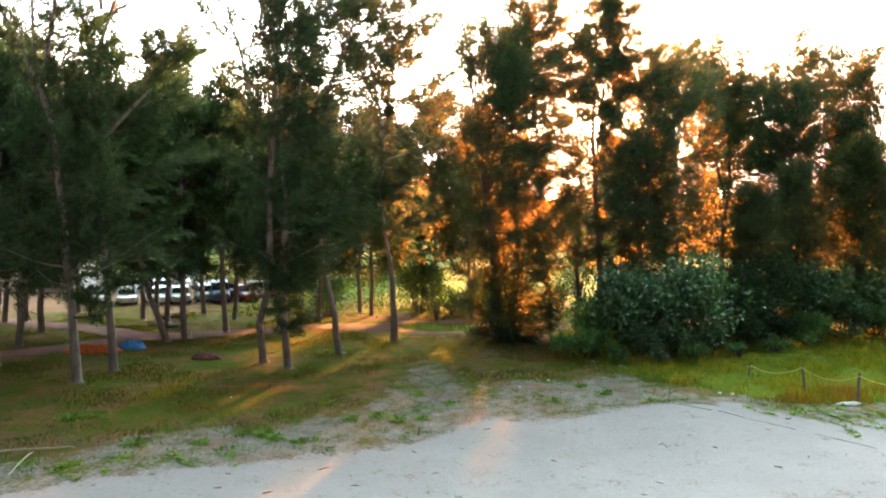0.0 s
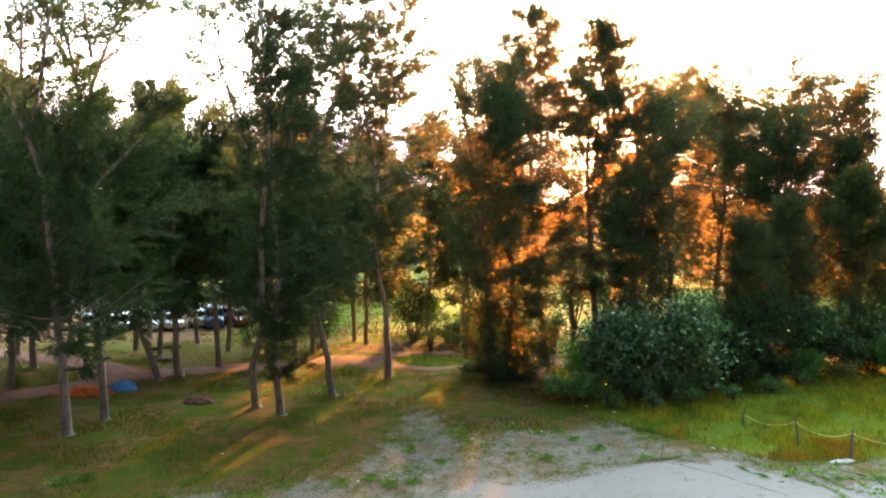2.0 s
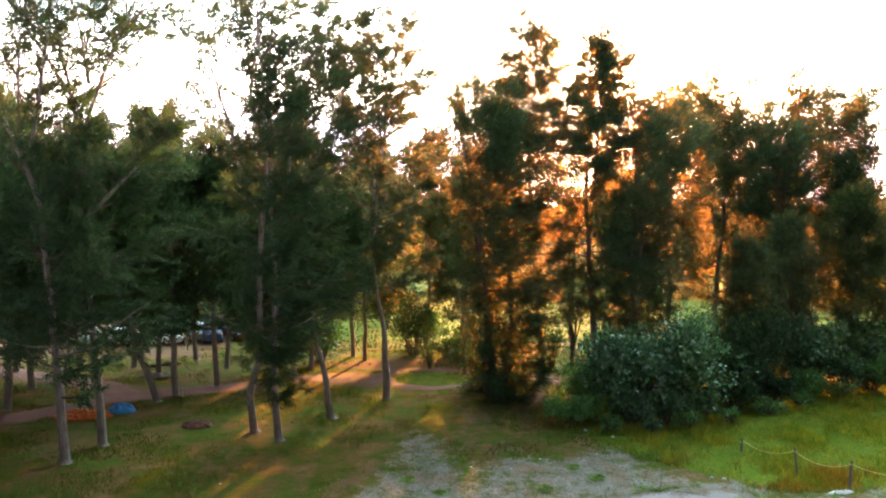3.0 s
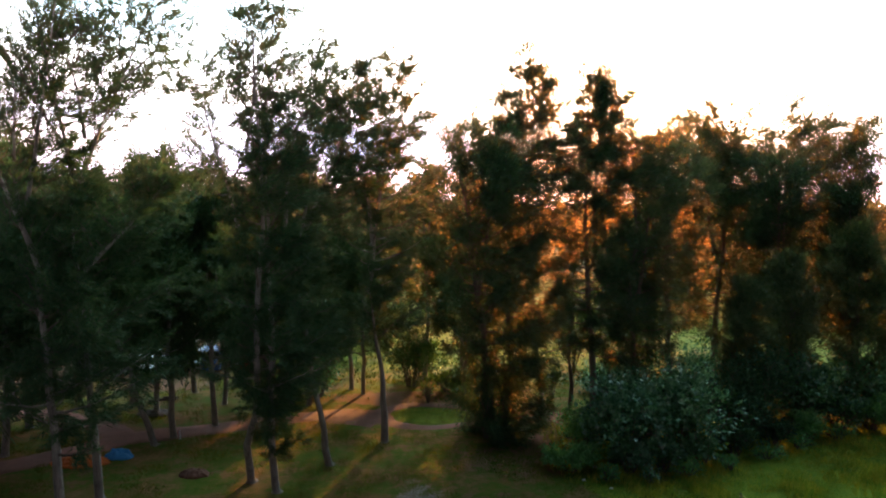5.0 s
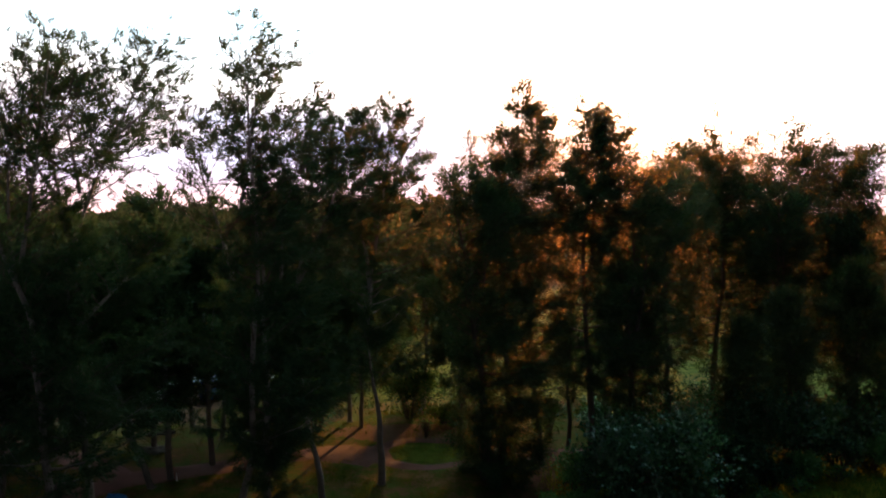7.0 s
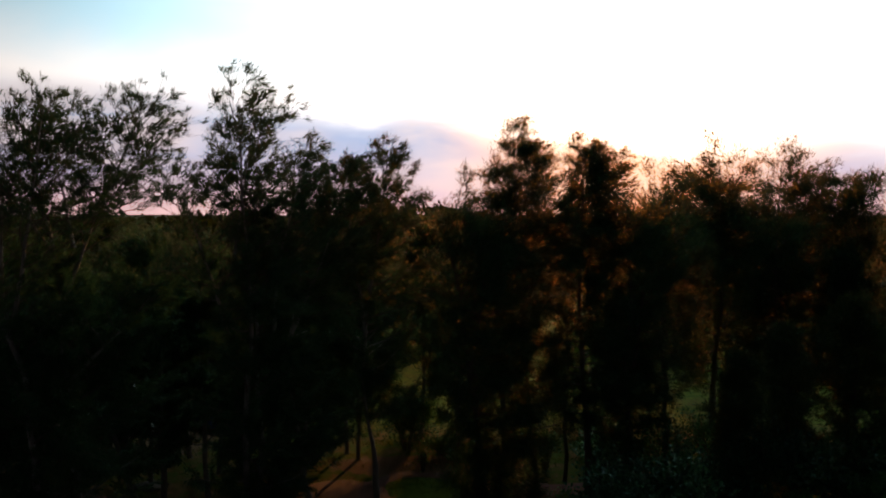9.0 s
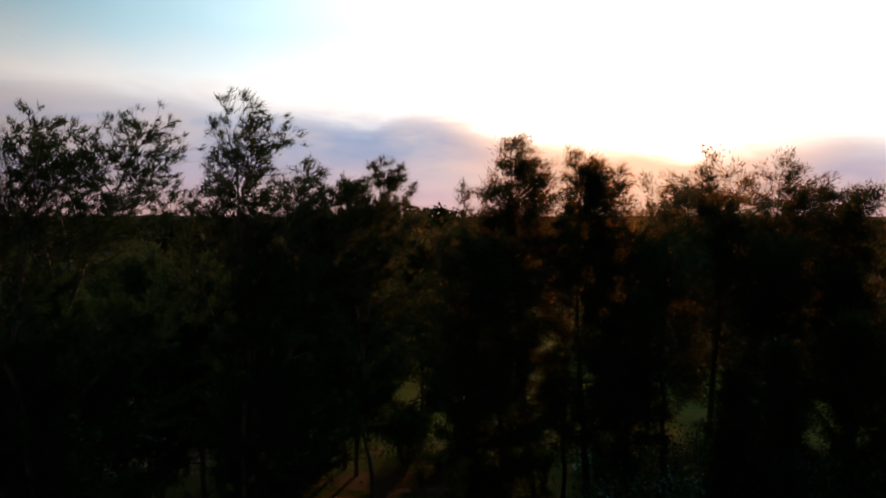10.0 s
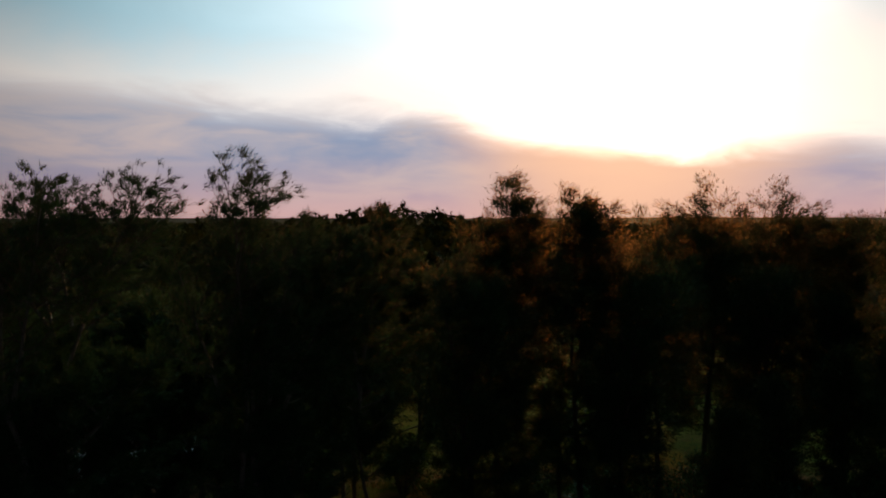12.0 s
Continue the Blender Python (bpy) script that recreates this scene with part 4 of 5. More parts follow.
    grove_shrubs = [
        (4.6, 42.8, 0.9, 0.9, 3.4, 1800, UNDERGROWTH, 0.13, 71, "dark undergrowth round the tree's foot"),
        (3.2, 41.0, 1.0, 0.9, 2.8, 1600, UNDERGROWTH, 0.13, 72, "dark undergrowth round the tree's foot"),
        (-9.0, 50.5, 2.0, 1.6, 3.4, 2400, BROAD, 0.2, 77, "dark shrub beneath the grove"),
        (12.6, 48.0, 1.9, 1.6, 3.4, 2200, BROAD, 0.22, 81, "dark shrub beneath the grove"),
        (17.0, 47.2, 2.4, 1.8, 4.4, 2200, BROAD, 0.22, 82, "dark shrub beneath the grove"),
        (21.0, 50.0, 2.6, 1.8, 4.0, 2000, BROAD, 0.22, 83, "dark shrub beneath the grove"),
        (3.6, 49.4, 2.2, 1.5, 2.2, 1800, SHRUB, 0.2, 84, "leafy green undergrowth beyond the path"),
        (6.4, 51.0, 2.0, 1.5, 2.4, 1800, SHRUB, 0.2, 85, "leafy green undergrowth beyond the path"),
        (1.0, 52.4, 2.4, 1.5, 1.6, 1800, SHRUB, 0.2, 86, "leafy green undergrowth beyond the path"),
        (8.6, 49.6, 1.3, 1.2, 3.0, 1600, SHRUB, 0.2, 80, "leafy green undergrowth beyond the path"),
        # added to stop the low sun that would light up the shrubs in front
        (13.4, 44.4, 1.8, 1.3, 3.6, 2000, BROAD, 0.2, 78, "dark shrub beneath the grove"),
    ]
    meadow_shrubs = [
        (-2.1, 54.0, 2.2, 1.8, 4.8, 5200, UNDERGROWTH, 0.19, 76, "small round-crowned dark tree beyond the path"),
        # raised to 7.4 m to cut off the sun streak on the sand
        (12.3, 59.5, 1.9, 1.6, 7.4, 3600, SHRUB, 0.26, 87, "tall leafy bush added in the sunlit meadow to block a sun streak"),
        (17.4, 63.0, 3.0, 2.2, 4.6, 2400, SHRUB, 0.30, 88, "sunlit leafy shrub in the meadow"),
        (12.6, 52.0, 1.6, 1.3, 1.8, 1500, SHRUB, 0.22, 89, "sunlit leafy shrub in the meadow"),
        (18.0, 72.0, 3.4, 2.4, 5.4, 2200, SHRUB, 0.34, 90, "sunlit leafy shrub in the meadow"),
        (3.2, 56.6, 2.3, 1.4, 2.9, 2200, SHRUB, 0.22, 97, "sunlit leafy shrub in the meadow"),
        (-0.9, 58.2, 2.0, 1.4, 2.5, 1800, SHRUB, 0.22, 98, "sunlit leafy shrub in the meadow"),
        (-26.6, 49.0, 0.9, 0.8, 2.0, 700, SHRUB, 0.14, 79, "young sapling on the lawn"),
    ]
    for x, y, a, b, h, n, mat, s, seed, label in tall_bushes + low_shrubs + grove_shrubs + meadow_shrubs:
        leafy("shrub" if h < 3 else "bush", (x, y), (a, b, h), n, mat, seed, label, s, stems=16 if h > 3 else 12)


bushes()


def far_woods():
    """Woods that close the distance, uncounted: crowns of leaf tufts on short stems."""
    rng = np.random.default_rng(91)
    spots = []
    while len(spots) < 760:
        x, y = rng.uniform(-420, 420), rng.uniform(82, 620)
        # a lane towards the sun is kept free of trees to let light streaks in
        lane = x - 0.28 * y
        if y < 190 and -20 < lane + 8 < 12:
            continue
        if abs(x) > 0.85 * y + 20 or (y < 95 and x > 60):
            continue
        if rng.random() < min(1.0, 150 / y + 0.15):
            h = rng.uniform(9, 14) if y < 150 else rng.uniform(12, 20)
            spots.append((x, y, h))
    # belts added beside the lane; the taller left one blocks low sun on the lawn
    for k in range(26):
        y = 86 + 6 * (k % 3) + rng.uniform(-2, 2)
        spots += [(0.28 * y - 26 - 4.2 * k / 1.5, y, rng.uniform(13, 16)), (0.28 * y + 12 + 4.2 * k / 1.5, y + 8, rng.uniform(6, 10))]
    vs, fs, at = [], [], 0
    for x, y, h in spots:
        n = int(np.clip(20000 / y, 45, 220))
        r = h * rng.uniform(0.26, 0.4)
        d = unit(rng.normal(0, 1, (n, 3)))
        lump = 0.75 + 0.35 * np.sin(3 * d[:, :1] + x) * np.cos(4 * d[:, 1:2] + y)
        c = np.array([x, y, h * 0.60 + float(ground_height(x, y))]) + d * lump * np.array([r, r, h * 0.42]) * rng.uniform(0.55, 1.05, (n, 1))
        size = np.clip(0.010 * y, 0.7, 2.2) * rng.uniform(0.5, 1.2, (n, 1))
        a = unit(rng.normal(0, 1, (n, 3))) * size
        b = unit(np.cross(a, rng.normal(0, 1, (n, 3)))) * size * 0.7
        v = np.stack([c - a, c + b, c + a, c - b], 1).reshape(-1, 3)
        v[:, 2] = np.maximum(v[:, 2], 0.1)
        vs.append(v)
        fs.append(np.arange(4 * n).reshape(-1, 4) + at)
        at += 4 * n
    ob = mesh_object("far_woods", np.concatenate(vs), np.concatenate(fs), NEEDLE_FAR, kind="stuff")
    tagged(ob, "dark mixed woods beyond the meadow", "woods")
    # wooded rises on the skyline: crowns of many small clumps
    n = 3000
    y = 380 + 900 * rng.random(n) ** 1.5
    x = rng.uniform(-0.85, 0.85, n) * y
    h = rng.uniform(7, 13, n) * (1 + 0.35 * (fbm(x, y, 0.012, 77, 2) - 0.5))
    k = 26
    d = unit(rng.normal(0, 1, (n, k, 3)))
    r = h[:, None, None] * 0.42 * rng.uniform(0.5, 1.05, (n, k, 1))
    c = np.stack([x, y, ground_height(x, y) + h * 0.6], 1)[:, None] + d * r * np.array([1.15, 1.15, 0.95])
    a = unit(rng.normal(0, 1, (n, k, 3))) * rng.uniform(1.4, 2.8, (n, k, 1))
    b = unit(np.cross(a, rng.normal(0, 1, (n, k, 3)))) * rng.uniform(1.0, 2.2, (n, k, 1))
    v = np.stack([c - a, c + b, c + a], 2).reshape(-1, 3)
    ob = mesh_object("hill_woods", v, np.arange(len(v)).reshape(-1, 3), NEEDLE_FAR, kind="stuff")
    tagged(ob, "distant wooded rise on the skyline", "woods")


far_woods()

# ---------------------------------------------------------------- things on the beach and the lawn


def rope_fence():
    """Three leaning driftwood posts with a slack yellow rope."""
    fence = empty("rope_fence", pose(16.0, 28.8, 0), "weathered wooden posts strung with slack yellow rope", "fence")
    rng = np.random.default_rng(7)
    tops = []
    for x, y, h, lean in ((14.85, 31.7, 0.62, 0.02), (16.0, 28.8, 1.30, -0.16), (17.35, 27.25, 1.28, 0.05), (20.6, 26.6, 1.3, -0.08)):
        z = float(ground_height(x, y))
        p = bent((x - 16.0, y - 28.8, z - 0.2), (x - 16.0 + lean, y - 28.8, z + h), 7, (0.02, 0, 0), rng, 0.012)
        v, f = tube(p, [0.07, 0.066, 0.062, 0.06, 0.057, 0.054, 0.042], 9)
        mesh_object("post", v, f, POST_WOOD, fence, smooth=True)
        tops.append(p[-1] - (0, 0, 0.16 if h > 1 else 0.05))
        ring = [p[-1] - (0, 0, 0.16) + np.array([0.085 * math.cos(a), 0.085 * math.sin(a), 0.012 * math.sin(2 * a)]) for a in np.linspace(0, 6.283, 14)]
        v, f = tube(ring, [0.017] * 14, 5)
        mesh_object("knot", v, f, ROPE, fence, smooth=True)
    for a, b in zip(tops, tops[1:]):
        p = bent(a, b, 16, (0, 0, -0.34), rng)
        v, f = tube(p, [0.022] * 16, 5)
        mesh_object("rope", v, f, ROPE, fence, "slack yellow rope", smooth=True)


rope_fence()


def wrack_line(points, seed):
    """A thin dark line of washed-up weed along the sand."""
    rng = np.random.default_rng(seed)
    pts = np.array(points, float)
    s = np.r_[0, np.cumsum(np.hypot(*np.diff(pts, axis=0).T))]
    at = np.arange(0, s[-1], 0.12)
    x = np.interp(at, s, pts[:, 0]) + 0.10 * (fbm(at, at * 0, 0.8, seed, 3) - 0.5)
    y = np.interp(at, s, pts[:, 1]) + 1.1 * (fbm(at, at * 0 + 5, 0.45, seed, 4) - 0.5)
    p = np.c_[x, y, ground_height(x, y) + 0.008]
    pieces, i = [], 0
    while i < len(p) - 4:
        k = int(rng.integers(5, 18))
        run = p[i:i + k]
        if len(run) > 2:
            pieces.append(tube(run, rng.uniform(0.003, 0.007, len(run)), 5))
        i += k + int(rng.integers(0, 6))
    v, f = joined(pieces)
    tagged(mesh_object("wrack_line", v, f, BARK_DARK), "thin dark line of washed-up weed on the sand", "seaweed", kind="stuff")


wrack_line([(9.0, 26.6), (9.9, 26.2), (11.1, 25.3), (13.0, 23.4), (14.8, 21.4), (17.0, 19.2)], 71)
wrack_line([(9.4, 26.9), (10.6, 26.6), (11.6, 26.0), (12.2, 26.4)], 72)


def crumpled(name, at, size, mat, label, category, seed, peaks=2.2, group="", turn=0.0, cells=22):
    """A sheet fallen in folds: thick in the middle, its rim on the ground."""
    rng = np.random.default_rng(seed)
    bm = bmesh.new()
    n = cells
    grid = [[None] * n for _ in range(n)]
    x0, y0 = at
    for i in range(n):
        for j in range(n):
            u, v = 2 * i / (n - 1) - 1, 2 * j / (n - 1) - 1
            r = math.hypot(u, v) if max(abs(u), abs(v)) == 0 else max(abs(u), abs(v))
            fold = float(fbm(u * 2.0 + seed, v * 2.0, peaks, seed, 4))
            k = r / (math.hypot(u, v) + 1e-9)
            dx, dy = u * k * size[0] * (0.85 + 0.4 * fold), v * k * size[1] * (0.85 + 0.4 * fold)
            h = size[2] * max(0.0, 1 - r ** 2.2) * (0.45 + 1.1 * fold) + 0.015
            grid[i][j] = bm.verts.new((dx, dy, h if r < 0.99 else -0.02))
    for i in range(n - 1):
        for j in range(n - 1):
            bm.faces.new((grid[i][j], grid[i + 1][j], grid[i + 1][j + 1], grid[i][j + 1]))
    rim = [grid[i][0] for i in range(n)] + [grid[n - 1][j] for j in range(1, n)] + [grid[i][n - 1] for i in range(n - 2, -1, -1)] + [grid[0][j] for j in range(n - 2, 0, -1)]
    bm.faces.new(rim)
    ob = part(name, bm, mat, None, smooth=True)
    ob.matrix_world = pose(x0, y0, float(ground_height(x0, y0)), 0, 0, turn)
    return tagged(ob, label, category, group)


crumpled("tarpaulin", (-18.2, 37.9), (0.80, 0.5, 0.42), TARP_BLUE, "bright blue tarpaulin heaped on the lawn", "tarpaulin", 3, 1.5)
crumpled("netting", (-19.9, 37.0), (1.5, 0.8, 0.32), NET_ORANGE, "heap of orange-red netting beside the tarpaulin", "netting", 4, 6.5, cells=34)
crumpled("plastic_sheet", (16.85, 27.0), (0.6, 0.17, 0.09), PLASTIC_WHITE, "crumpled white plastic sheet at a post's foot", "sheet", 5, 3.0, turn=12)
crumpled("earth_mound", (-12.9, 35.4), (0.8, 0.5, 0.3), SOIL_RED, "small heap of brown earth on the lawn", "mound", 6, 2.0)
crumpled("leaf_heap", (-19.7, 46.3), (1.3, 0.9, 0.22), BARK_DARK, "low dark heap of litter round a tree", "heap", 8, 2.0)
for k, (x, y, s) in enumerate([(7.9, 34.6, 0.12), (9.1, 33.6, 0.10), (12.0, 28.3, 0.10), (12.5, 28.2, 0.11), (-3.0, 24.9, 0.06), (1.6, 29.6, 0.07), (8.9, 36.4, 0.14), (3.4, 29.3, 0.06), (-9.2, 28.0, 0.06), (4.9, 30.6, 0.06)]):
    crumpled("litter_scrap", (x, y), (s, s * 0.7, s * 0.6), PLASTIC_WHITE, "scrap of white litter on the grass", "litter", 30 + k, 2.0, "litter scraps", cells=9)


def stick(name, a, b, radius, mat, label, category, group, seed, forks=0):
    """A fallen stick with a crook or two and side twigs."""
    rng = np.random.default_rng(seed)
    (ax, ay, az), (bx, by, bz) = a, b
    z = float(ground_height(ax, ay))
    length = math.dist(a, b)
    p = bent((0, 0, az + z), (bx - ax, by - ay, bz + z), 9, (0, 0, 0.02 * length), rng, 0.02 * length)
    pieces = [tube(p, np.linspace(radius, radius * 0.45, 9), 6)]
    for k in range(forks):
        i = int(rng.integers(3, 7))
        d = (p[i + 1] - p[i]) * rng.uniform(1.5, 2.6) + rng.normal(0, 0.09, 3) * length * np.array([1, 1, 0.3])
        d[2] = abs(d[2])
        pieces.append(tube(bent(p[i], p[i] + d, 5, (0, 0, 0.01), rng, 0.01 * length), np.linspace(radius * 0.6, radius * 0.25, 5), 5))
    v, f = joined(pieces)
    ob = mesh_object(name, v, f, mat, smooth=True)
    ob.matrix_world = pose(ax, ay, 0)
    return tagged(ob, label, category, group)


def sticks():
    pale = surface("pale_cane", (0.36, 0.31, 0.20), (0.58, 0.51, 0.36), 0.7, 3.0)
    stick("cane", (-15.2, 20.7, 0.06), (-12.2, 21.4, 0.10), 0.035, pale, "long pale cane lying on the grass", "cane", "fallen canes", 1)
    stick("cane", (-13.3, 20.9, 0.10), (-13.0, 19.2, 0.04), 0.03, pale, "long pale cane lying on the grass", "cane", "fallen canes", 2)
    stick("stake", (9.35, 27.0, -0.1), (9.38, 27.0, 0.85), 0.018, POST_WOOD, "thin stake standing at the sand's edge", "stake", "thin stakes", 3)
    stick("stake", (-0.95, 23.0, -0.1), (-0.9, 23.0, 0.32), 0.035, POST_WOOD, "short stake standing in the sand", "stake", "thin stakes", 4)
    stick("stake", (-15.9, 41.0, -0.1), (-15.9, 41.0, 0.5), 0.05, PLASTIC_WHITE, "short white marker stake by a tree", "stake", "thin stakes", 5)
    rng = np.random.default_rng(17)
    for k in range(34):
        x = rng.uniform(-11, 17)
        y = rng.uniform(16.5, float(sand_edge(x)) + 0.3)
        a, l = rng.uniform(0, 6.28), rng.uniform(0.10, 0.34)
        stick("twig", (x, y, 0.015), (x + l * math.cos(a), y + l * math.sin(a), 0.03), rng.uniform(0.008, 0.016), BARK_DARK, "dry dark twig washed up on the sand", "twig", "twigs on the sand", 50 + k, 2)
    for k, (x, y, l, a) in enumerate([(-21.5, 49.3, 1.5, 0.1), (-19.6, 49.8, 1.2, 2.9), (9.8, 36.9, 1.1, 0.4)]):
        stick("fallen_log", (x, y, 0.1), (x + l * math.cos(a), y + l * math.sin(a), 0.12), 0.16, BARK_DARK, "short dark log lying in the grass", "log", "fallen logs", 90 + k, 1)


sticks()


def creeper(at, turn, length, seed):
    """A beach creeper: a runner over the sand with a pair of round leaves at each joint."""
    rng = np.random.default_rng(seed)
    x, y = at
    plant = empty("creeper", pose(x, y, 0), "green beach creeper running out over the sand", "creeper", "beach creepers")
    a, p, pts = turn, np.array([0.0, 0.0]), []
    for k in range(int(length / 0.12)):
        a += rng.normal(0, 0.22)
        p = p + 0.12 * np.array([math.cos(a), math.sin(a)])
        pts.append((p[0], p[1], float(ground_height(x + p[0], y + p[1])) + 0.02))
    pts = np.array(pts)
    v, f = tube(pts, np.linspace(0.008, 0.004, len(pts)), 5, False)
    mesh_object("runner", v, f, VINE, plant)
    vs, fs = [], []
    for q in pts:
        if vs and float(fbm(q[0] + x, q[1] + y, 1.6, seed, 2)) < 0.36:
            continue
        for s in range(rng.integers(2, 6)):
            b, l = rng.uniform(0, 6.28), rng.uniform(0.08, 0.14)
            d, e = np.array([math.cos(b), math.sin(b), 0.35]), np.array([-math.sin(b), math.cos(b), 0.1])
            c = q + rng.normal(0, 0.09, 3) * np.array([1, 1, 0.1])
            i = len(vs) * 5
            vs.append(np.array([c, c + d * l * 0.5 + e * l * 0.5, c + d * l, c + d * l * 0.5 - e * l * 0.5, c + d * l * 0.5 - (0, 0, 0.015)]))
            fs += [(i, i + 1, i + 4), (i + 1, i + 2, i + 4), (i + 2, i + 3, i + 4), (i + 3, i, i + 4)]
    mesh_object("leaf_cover", np.concatenate(vs), fs, VINE, plant, kind="stuff")


for k, (x, y, a, l) in enumerate([(13.3, 26.8, -1.7, 2.2), (13.9, 26.4, -1.5, 4.2), (15.0, 26.3, -1.6, 4.4), (15.5, 26.0, -1.3, 4.0), (16.6, 25.8, -1.4, 4.2), (14.5, 26.2, -1.2, 3.6), (16.0, 26.2, -1.0, 3.8), (17.2, 26.0, -1.2, 3.6), (14.4, 26.4, -1.5, 1.6), (17.6, 25.8, -1.8, 3.2), (12.2, 26.4, -1.2, 1.3),
                                  (-10.2, 20.9, -1.0, 1.8), (-7.0, 21.4, -1.4, 1.6), (-9.0, 21.0, -0.6, 1.8), (8.4, 27.4, -0.9, 2.0), (10.0, 27.6, -2.2, 2.2), (-4.4, 23.0, -2.4, 2.0), (-12.0, 19.8, -0.4, 1.8)]):
    creeper((x, y), a, l, 200 + k)


def weed(at, size, seed, label="bright green grass tuft at the sand's edge"):
    """A tussock of arching blades."""
    rng = np.random.default_rng(seed)
    n = 170
    a, r = rng.uniform(0, 6.28, n), size * 1.3 * rng.random(n)
    root = np.c_[r * np.cos(a), r * np.sin(a), np.zeros(n) - 0.02]
    out = np.c_[np.cos(a), np.sin(a), np.zeros(n)] * (size * rng.uniform(0.2, 0.8, n))[:, None]
    h = size * rng.uniform(0.12, 0.42, n)
    side = np.c_[-np.sin(a), np.cos(a), np.zeros(n)] * 0.018
    mid, tip = root + out * 0.45 + np.c_[np.zeros((n, 2)), h], root + out * 1.1 + np.c_[np.zeros((n, 2)), h * 0.8]
    v = np.stack([root - side, root + side, mid + side * 0.8, mid - side * 0.8, tip], 1).reshape(-1, 3)
    b = np.arange(n) * 5
    f = [(i, i + 1, i + 2, i + 3) for i in b] + [(i + 3, i + 2, i + 4) for i in b]
    ob = mesh_object("grass_tuft", v, f, VINE)
    ob.matrix_world = pose(*at, float(ground_height(*at)))
    tagged(ob, label, "grass tuft", "grass tufts")


for k, (x, y, s) in enumerate([(-10.4, 21.8, 0.4), (-14.3, 24.9, 0.45), (-13.6, 25.2, 0.35), (-5.9, 22.6, 0.3), (-7.2, 23.1, 0.3), (-6.4, 23.0, 0.35), (-3.6, 24.8, 0.3), (-2.6, 25.2, 0.3), (-1.8, 24.7, 0.25), (-0.9, 25.0, 0.25), (-5.0, 22.3, 0.25),
                               (-1.2, 28.2, 0.3), (10.2, 31.0, 0.5), (-8.3, 22.0, 0.25), (0.2, 27.0, 0.2), (4.6, 27.2, 0.25), (7.0, 28.3, 0.3), (-11.5, 19.9, 0.25), (-13.0, 20.2, 0.22), (6.2, 29.5, 0.25)]):
    weed((x, y), s, 300 + k)


# ---------------------------------------------------------------- the car park behind the grove


def loft(bm, sections):
    """A closed hull through equal rings of points."""
    rings = [[bm.verts.new(p) for p in s] for s in sections]
    n = len(rings[0])
    for a, b in zip(rings, rings[1:]):
        for j in range(n):
            bm.faces.new((a[j], a[(j + 1) % n], b[(j + 1) % n], b[j]))
    bm.faces.new(rings[0])
    bm.faces.new(list(reversed(rings[-1])))
    return bm


def hoop(x, half, z0, z1, tuck=0.06, r=0.12):
    """A rounded rectangle across the car at x."""
    return [(x, -half + r, z0), (x, half - r, z0), (x, half, z0 + r), (x, half, (z0 + z1) / 2), (x, half - tuck, z1 - r * 0.6), (x, half - tuck - r, z1),
            (x, -half + tuck + r, z1), (x, -half + tuck, z1 - r * 0.6), (x, -half, (z0 + z1) / 2), (x, -half, z0 + r)]


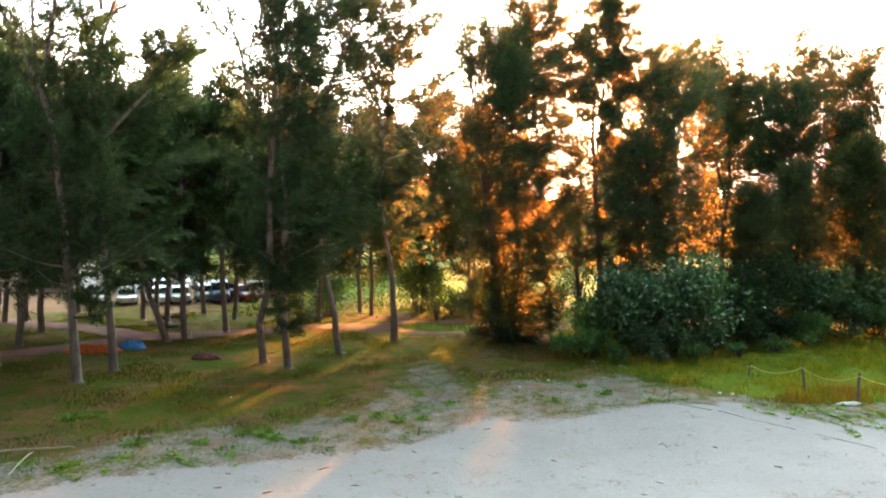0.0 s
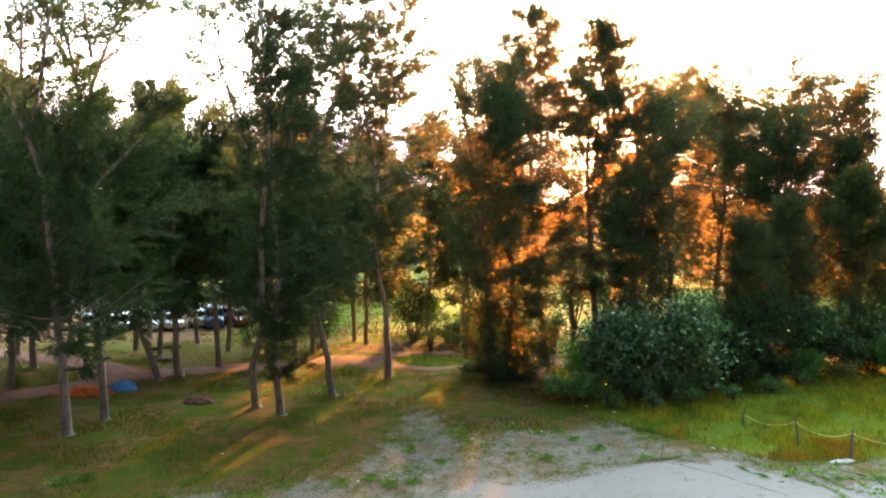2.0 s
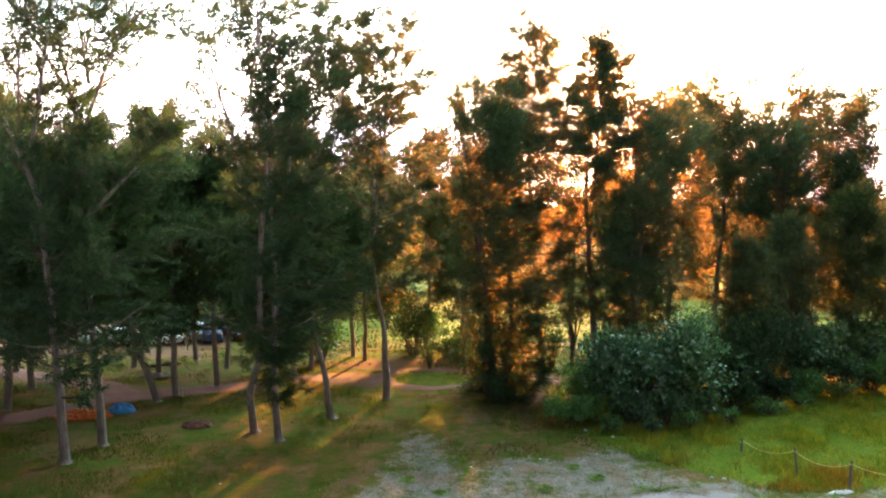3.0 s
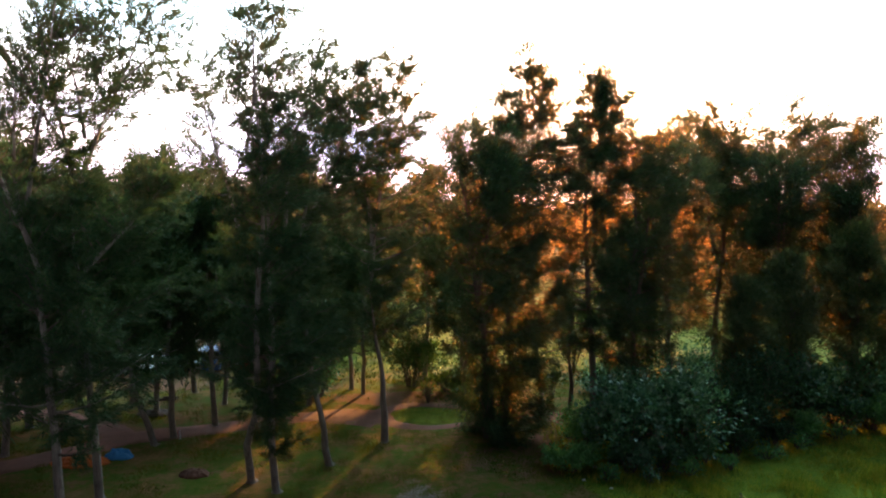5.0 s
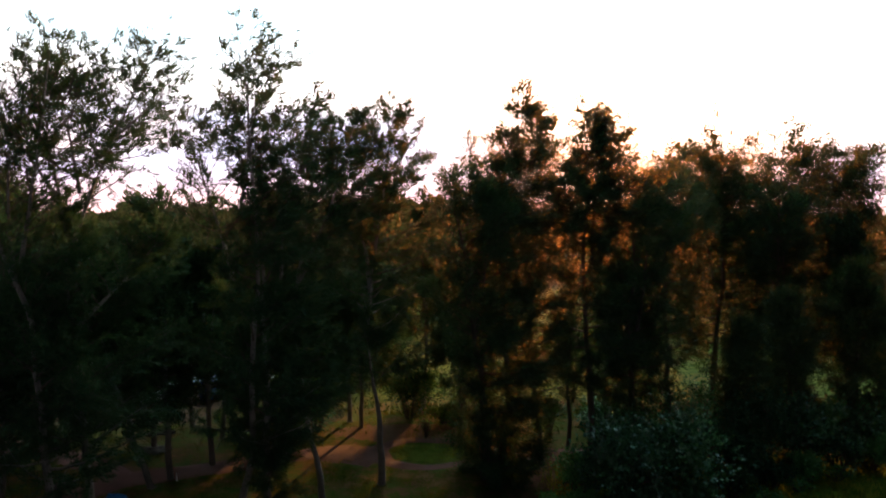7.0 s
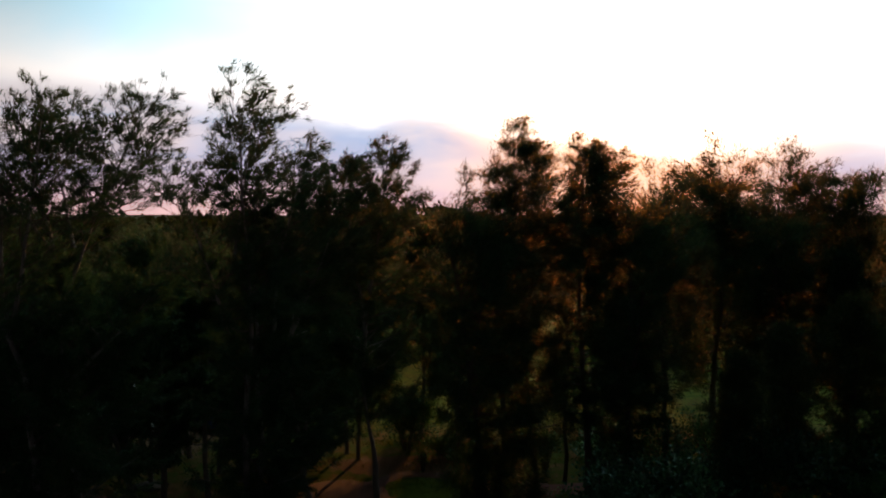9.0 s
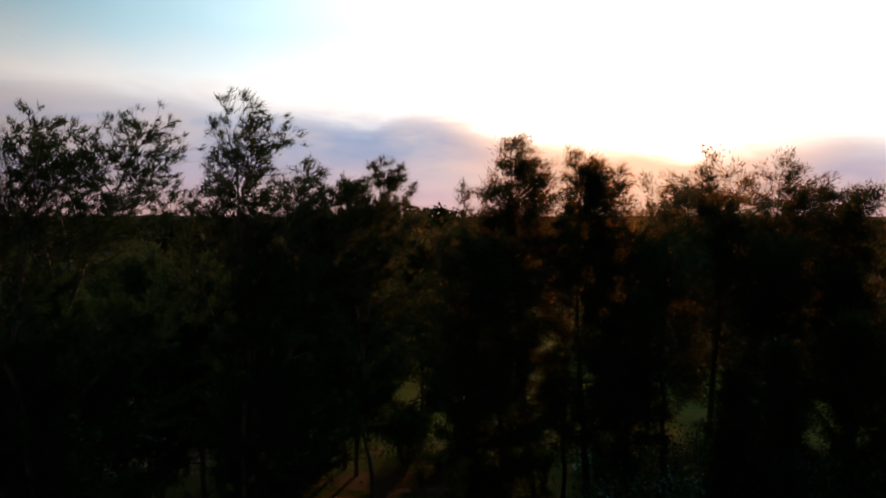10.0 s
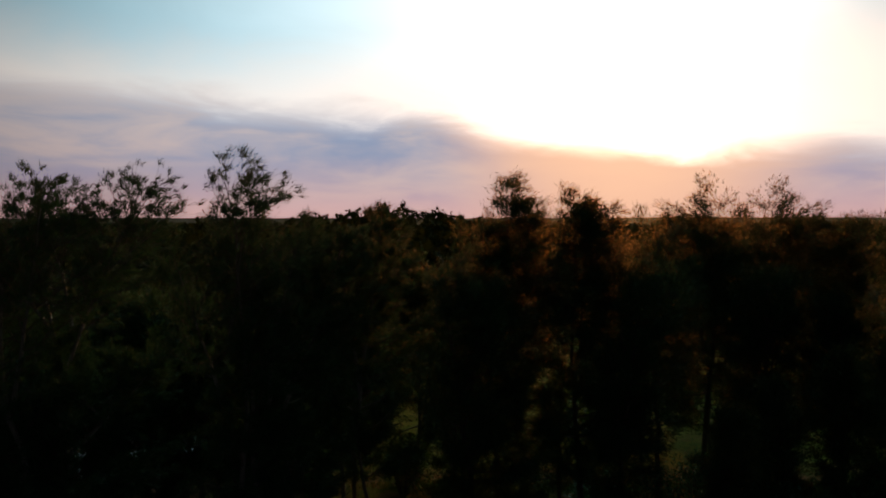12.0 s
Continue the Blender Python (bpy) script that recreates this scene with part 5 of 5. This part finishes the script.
def car(at, turn, paint, colour, length=3.9, width=1.66, height=1.45, van=False):
    """A parked car: hull, cabin, panes, bumpers, lamps and wheels."""
    x, y = at
    style = "small van" if van else "hatchback"
    thing = empty("car", pose(x, y, float(ground_height(x, y)) + 0.0, 0, 0, turn), f"{colour} {style} standing in the car park", "car", "cars in the car park")
    L, W, H = length / 2, width / 2, height
    belt = 0.58 * H
    bm = loft(bmesh.new(), [hoop(-L, W * 0.86, 0.32, belt * 0.86), hoop(-L * 0.94, W * 0.97, 0.24, belt), hoop(-L * 0.3, W, 0.22, belt + 0.03),
                            hoop(L * 0.35, W, 0.22, belt + 0.02), hoop(L * 0.8, W * 0.96, 0.24, belt * (1.0 if van else 0.92)), hoop(L * 0.97, W * 0.88, 0.28, belt * 0.84), hoop(L, W * 0.78, 0.34, belt * 0.72)])
    body = part("body", bm, paint, thing, smooth=True)
    nose, tail = (0.80, 0.97) if van else (0.50, 0.93)
    cab = [(-L * tail, 0.97, belt), (-L * (tail - 0.10), 0.86, H * 0.95), (-L * 0.35, 0.84, H), (L * (nose - 0.34), 0.83, H * 0.985), (L * (nose - 0.22), 0.84, H * 0.93), (L * nose, 0.95, belt)]
    bm = bmesh.new()
    rows = [[bm.verts.new((px, s * W * k, z)) for s in (-1, 1)] for px, k, z in cab]
    low = [[bm.verts.new((px, s * W * 0.96, belt - 0.02)) for s in (-1, 1)] for px, k, z in cab]
    for (a, b), (c, d) in zip(rows, rows[1:]):
        bm.faces.new((a, b, d, c))
    for i in range(len(cab) - 1):
        for s in (0, 1):
            quad = (rows[i][s], rows[i + 1][s], low[i + 1][s], low[i][s])
            if len({v.co.to_tuple(3) for v in quad}) == 4:
                bm.faces.new(quad)
    part("cabin", bm, paint, thing, smooth=False)

    def pane(name, corners, push):
        bm = bmesh.new()
        a = [bm.verts.new(c) for c in corners]
        b = [bm.verts.new(Vector(c) + Vector(push)) for c in corners]
        bm.faces.new(b)
        bm.faces.new(list(reversed(a)))
        for j in range(len(a)):
            bm.faces.new((a[j], a[(j + 1) % len(a)], b[(j + 1) % len(a)], b[j]))
        return part(name, bm, GLASS_DARK, thing, "dark glass")

    z1 = H * 0.93
    for s in (-1, 1):
        out = 0.965 * W * s
        pane("side_window", [(-L * 0.05, out, belt + 0.05), (L * (nose - 0.10), out, belt + 0.05), (L * (nose - 0.27), out * 0.89, z1), (-L * 0.05, out * 0.88, z1)], (0, 0.02 * s, 0))
        pane("side_window", [(-L * (tail - 0.12), out, belt + 0.05), (-L * 0.10, out, belt + 0.05), (-L * 0.10, out * 0.88, z1), (-L * (tail - 0.22), out * 0.89, z1)], (0, 0.02 * s, 0))
        bm = box(bmesh.new(), (0.16, 0.30, 0.16), (L * 0.955, s * W * 0.64, belt * 0.80), 0.03)
        part("headlight", bm, LAMP_GLASS, thing, "clear headlight")
        bm = box(bmesh.new(), (0.10, 0.18, 0.30), (-L * 0.965, s * W * 0.76, belt * 0.86), 0.03)
        part("tail_light", bm, LAMP_RED, thing, "red tail lamp")
        bm = box(bmesh.new(), (0.10, 0.18, 0.12), (L * (nose - 0.12), s * (W + 0.07), belt + 0.06), 0.03)
        part("wing_mirror", bm, paint, thing)
        for px in (-L * 0.62, L * 0.63):
            bm = cylinder(bmesh.new(), 0.30, 0.20, (px, s * (W - 0.09), 0.30), (90, 0, 0), 20)
            wheel = part("wheel", bm, RUBBER, thing, "black tyre", smooth=False)
            bm = cylinder(bmesh.new(), 0.19, 0.03, (px, s * (W + 0.015), 0.30), (90, 0, 0), 12)
            rim = part("rim", bm, RIM, thing, "grey wheel rim")
            rim.parent = wheel
    pane("windscreen", [(L * (nose - 0.03), -W * 0.82, belt + 0.06), (L * (nose - 0.03), W * 0.82, belt + 0.06), (L * (nose - 0.205), W * 0.74, H * 0.915), (L * (nose - 0.205), -W * 0.74, H * 0.915)], (0.03, 0, 0.02))
    pane("rear_window", [(-L * (tail - 0.015), W * 0.8, belt + 0.08), (-L * (tail - 0.015), -W * 0.8, belt + 0.08), (-L * (tail - 0.085), -W * 0.74, H * 0.90), (-L * (tail - 0.085), W * 0.74, H * 0.90)], (-0.03, 0, 0.01))
    for px, name in ((L * 0.985, "front_bumper"), (-L * 0.985, "rear_bumper")):
        part(name, box(bmesh.new(), (0.14, W * 1.6, 0.20), (px, 0, 0.36), 0.05), paint, thing)
    return thing


for x, y, turn, paint, colour, l, h, van in [
    (-30.7, 58.0, -62, PAINT_WHITE, "white", 3.7, 1.45, False), (-28.2, 58.2, -66, PAINT_WHITE, "white", 3.8, 1.45, False), (-25.6, 58.4, -52, PAINT_WHITE, "white", 3.8, 1.55, False),
    (-23.7, 58.8, -66, PAINT_WHITE, "white", 3.7, 1.50, False), (-31.0, 66.5, -62, PAINT_WHITE, "white", 4.2, 1.6, True), (-28.6, 66.0, -58, PAINT_SILVER, "silver", 3.9, 1.45, False), (-29.4, 70.6, -20, PAINT_WHITE, "white", 4.6, 1.95, True),
    (-22.0, 60.2, -64, PAINT_SILVER, "silver", 3.8, 1.6, True), (-20.5, 59.6, -66, PAINT_BLUE, "dark blue", 4.0, 1.95, True), (-18.6, 60.6, -50, PAINT_RED, "dark red", 3.9, 1.5, False), (-17.8, 64.0, 40, PAINT_WHITE, "white", 4.0, 1.5, False),
]:
    car((x, y), turn, paint, colour, l, 1.68, h, van)


def low_house():
    """A low whitewashed building beyond the car park."""
    house = empty("low_house", pose(-43.5, 68.0, 0, 0, 0, 6), "low whitewashed building with a grey sheet roof", "building")
    part("wall", box(bmesh.new(), (12.0, 5.0, 2.9), (0, 0, 1.42), 0.03), PLASTER, house, "grubby white plaster walls")
    bm = bmesh.new()
    ridge = [bm.verts.new(p) for p in ((-6.5, 0, 4.0), (6.5, 0, 4.0))]
    for s in (-1, 1):
        eaves = [bm.verts.new((px, s * 3.1, 2.75)) for px in (-6.5, 6.5)]
        bm.faces.new((ridge[0], ridge[1], eaves[1], eaves[0]))
    bmesh.ops.solidify(bm, geom=list(bm.faces), thickness=0.08)
    part("roof", bm, ROOF_SHEET, house, "grey corrugated sheet roof")
    for px in (-4.2, -1.4, 3.9):
        window = part("window", box(bmesh.new(), (1.2, 0.06, 1.0), (px, -2.52, 1.75), 0.01), GLASS_DARK, house, "dark window")
        frame_bar = part("window_frame", box(bmesh.new(), (1.36, 0.05, 0.08), (px, -2.54, 1.21), 0.01), PLASTER, house)
        frame_bar.parent = window
    part("door", box(bmesh.new(), (0.95, 0.08, 2.05), (1.4, -2.52, 1.03), 0.01), BARK_DARK, house, "brown wooden door")
    wall = part("boundary_wall", box(bmesh.new(), (16.0, 0.22, 1.7), (0, 0, 0.8), 0.02), PLASTER, None)
    wall.matrix_world = pose(-34.0, 72.0, 0, 0, 0, -4)
    tagged(wall, "low white boundary wall behind the cars", "wall")


low_house()
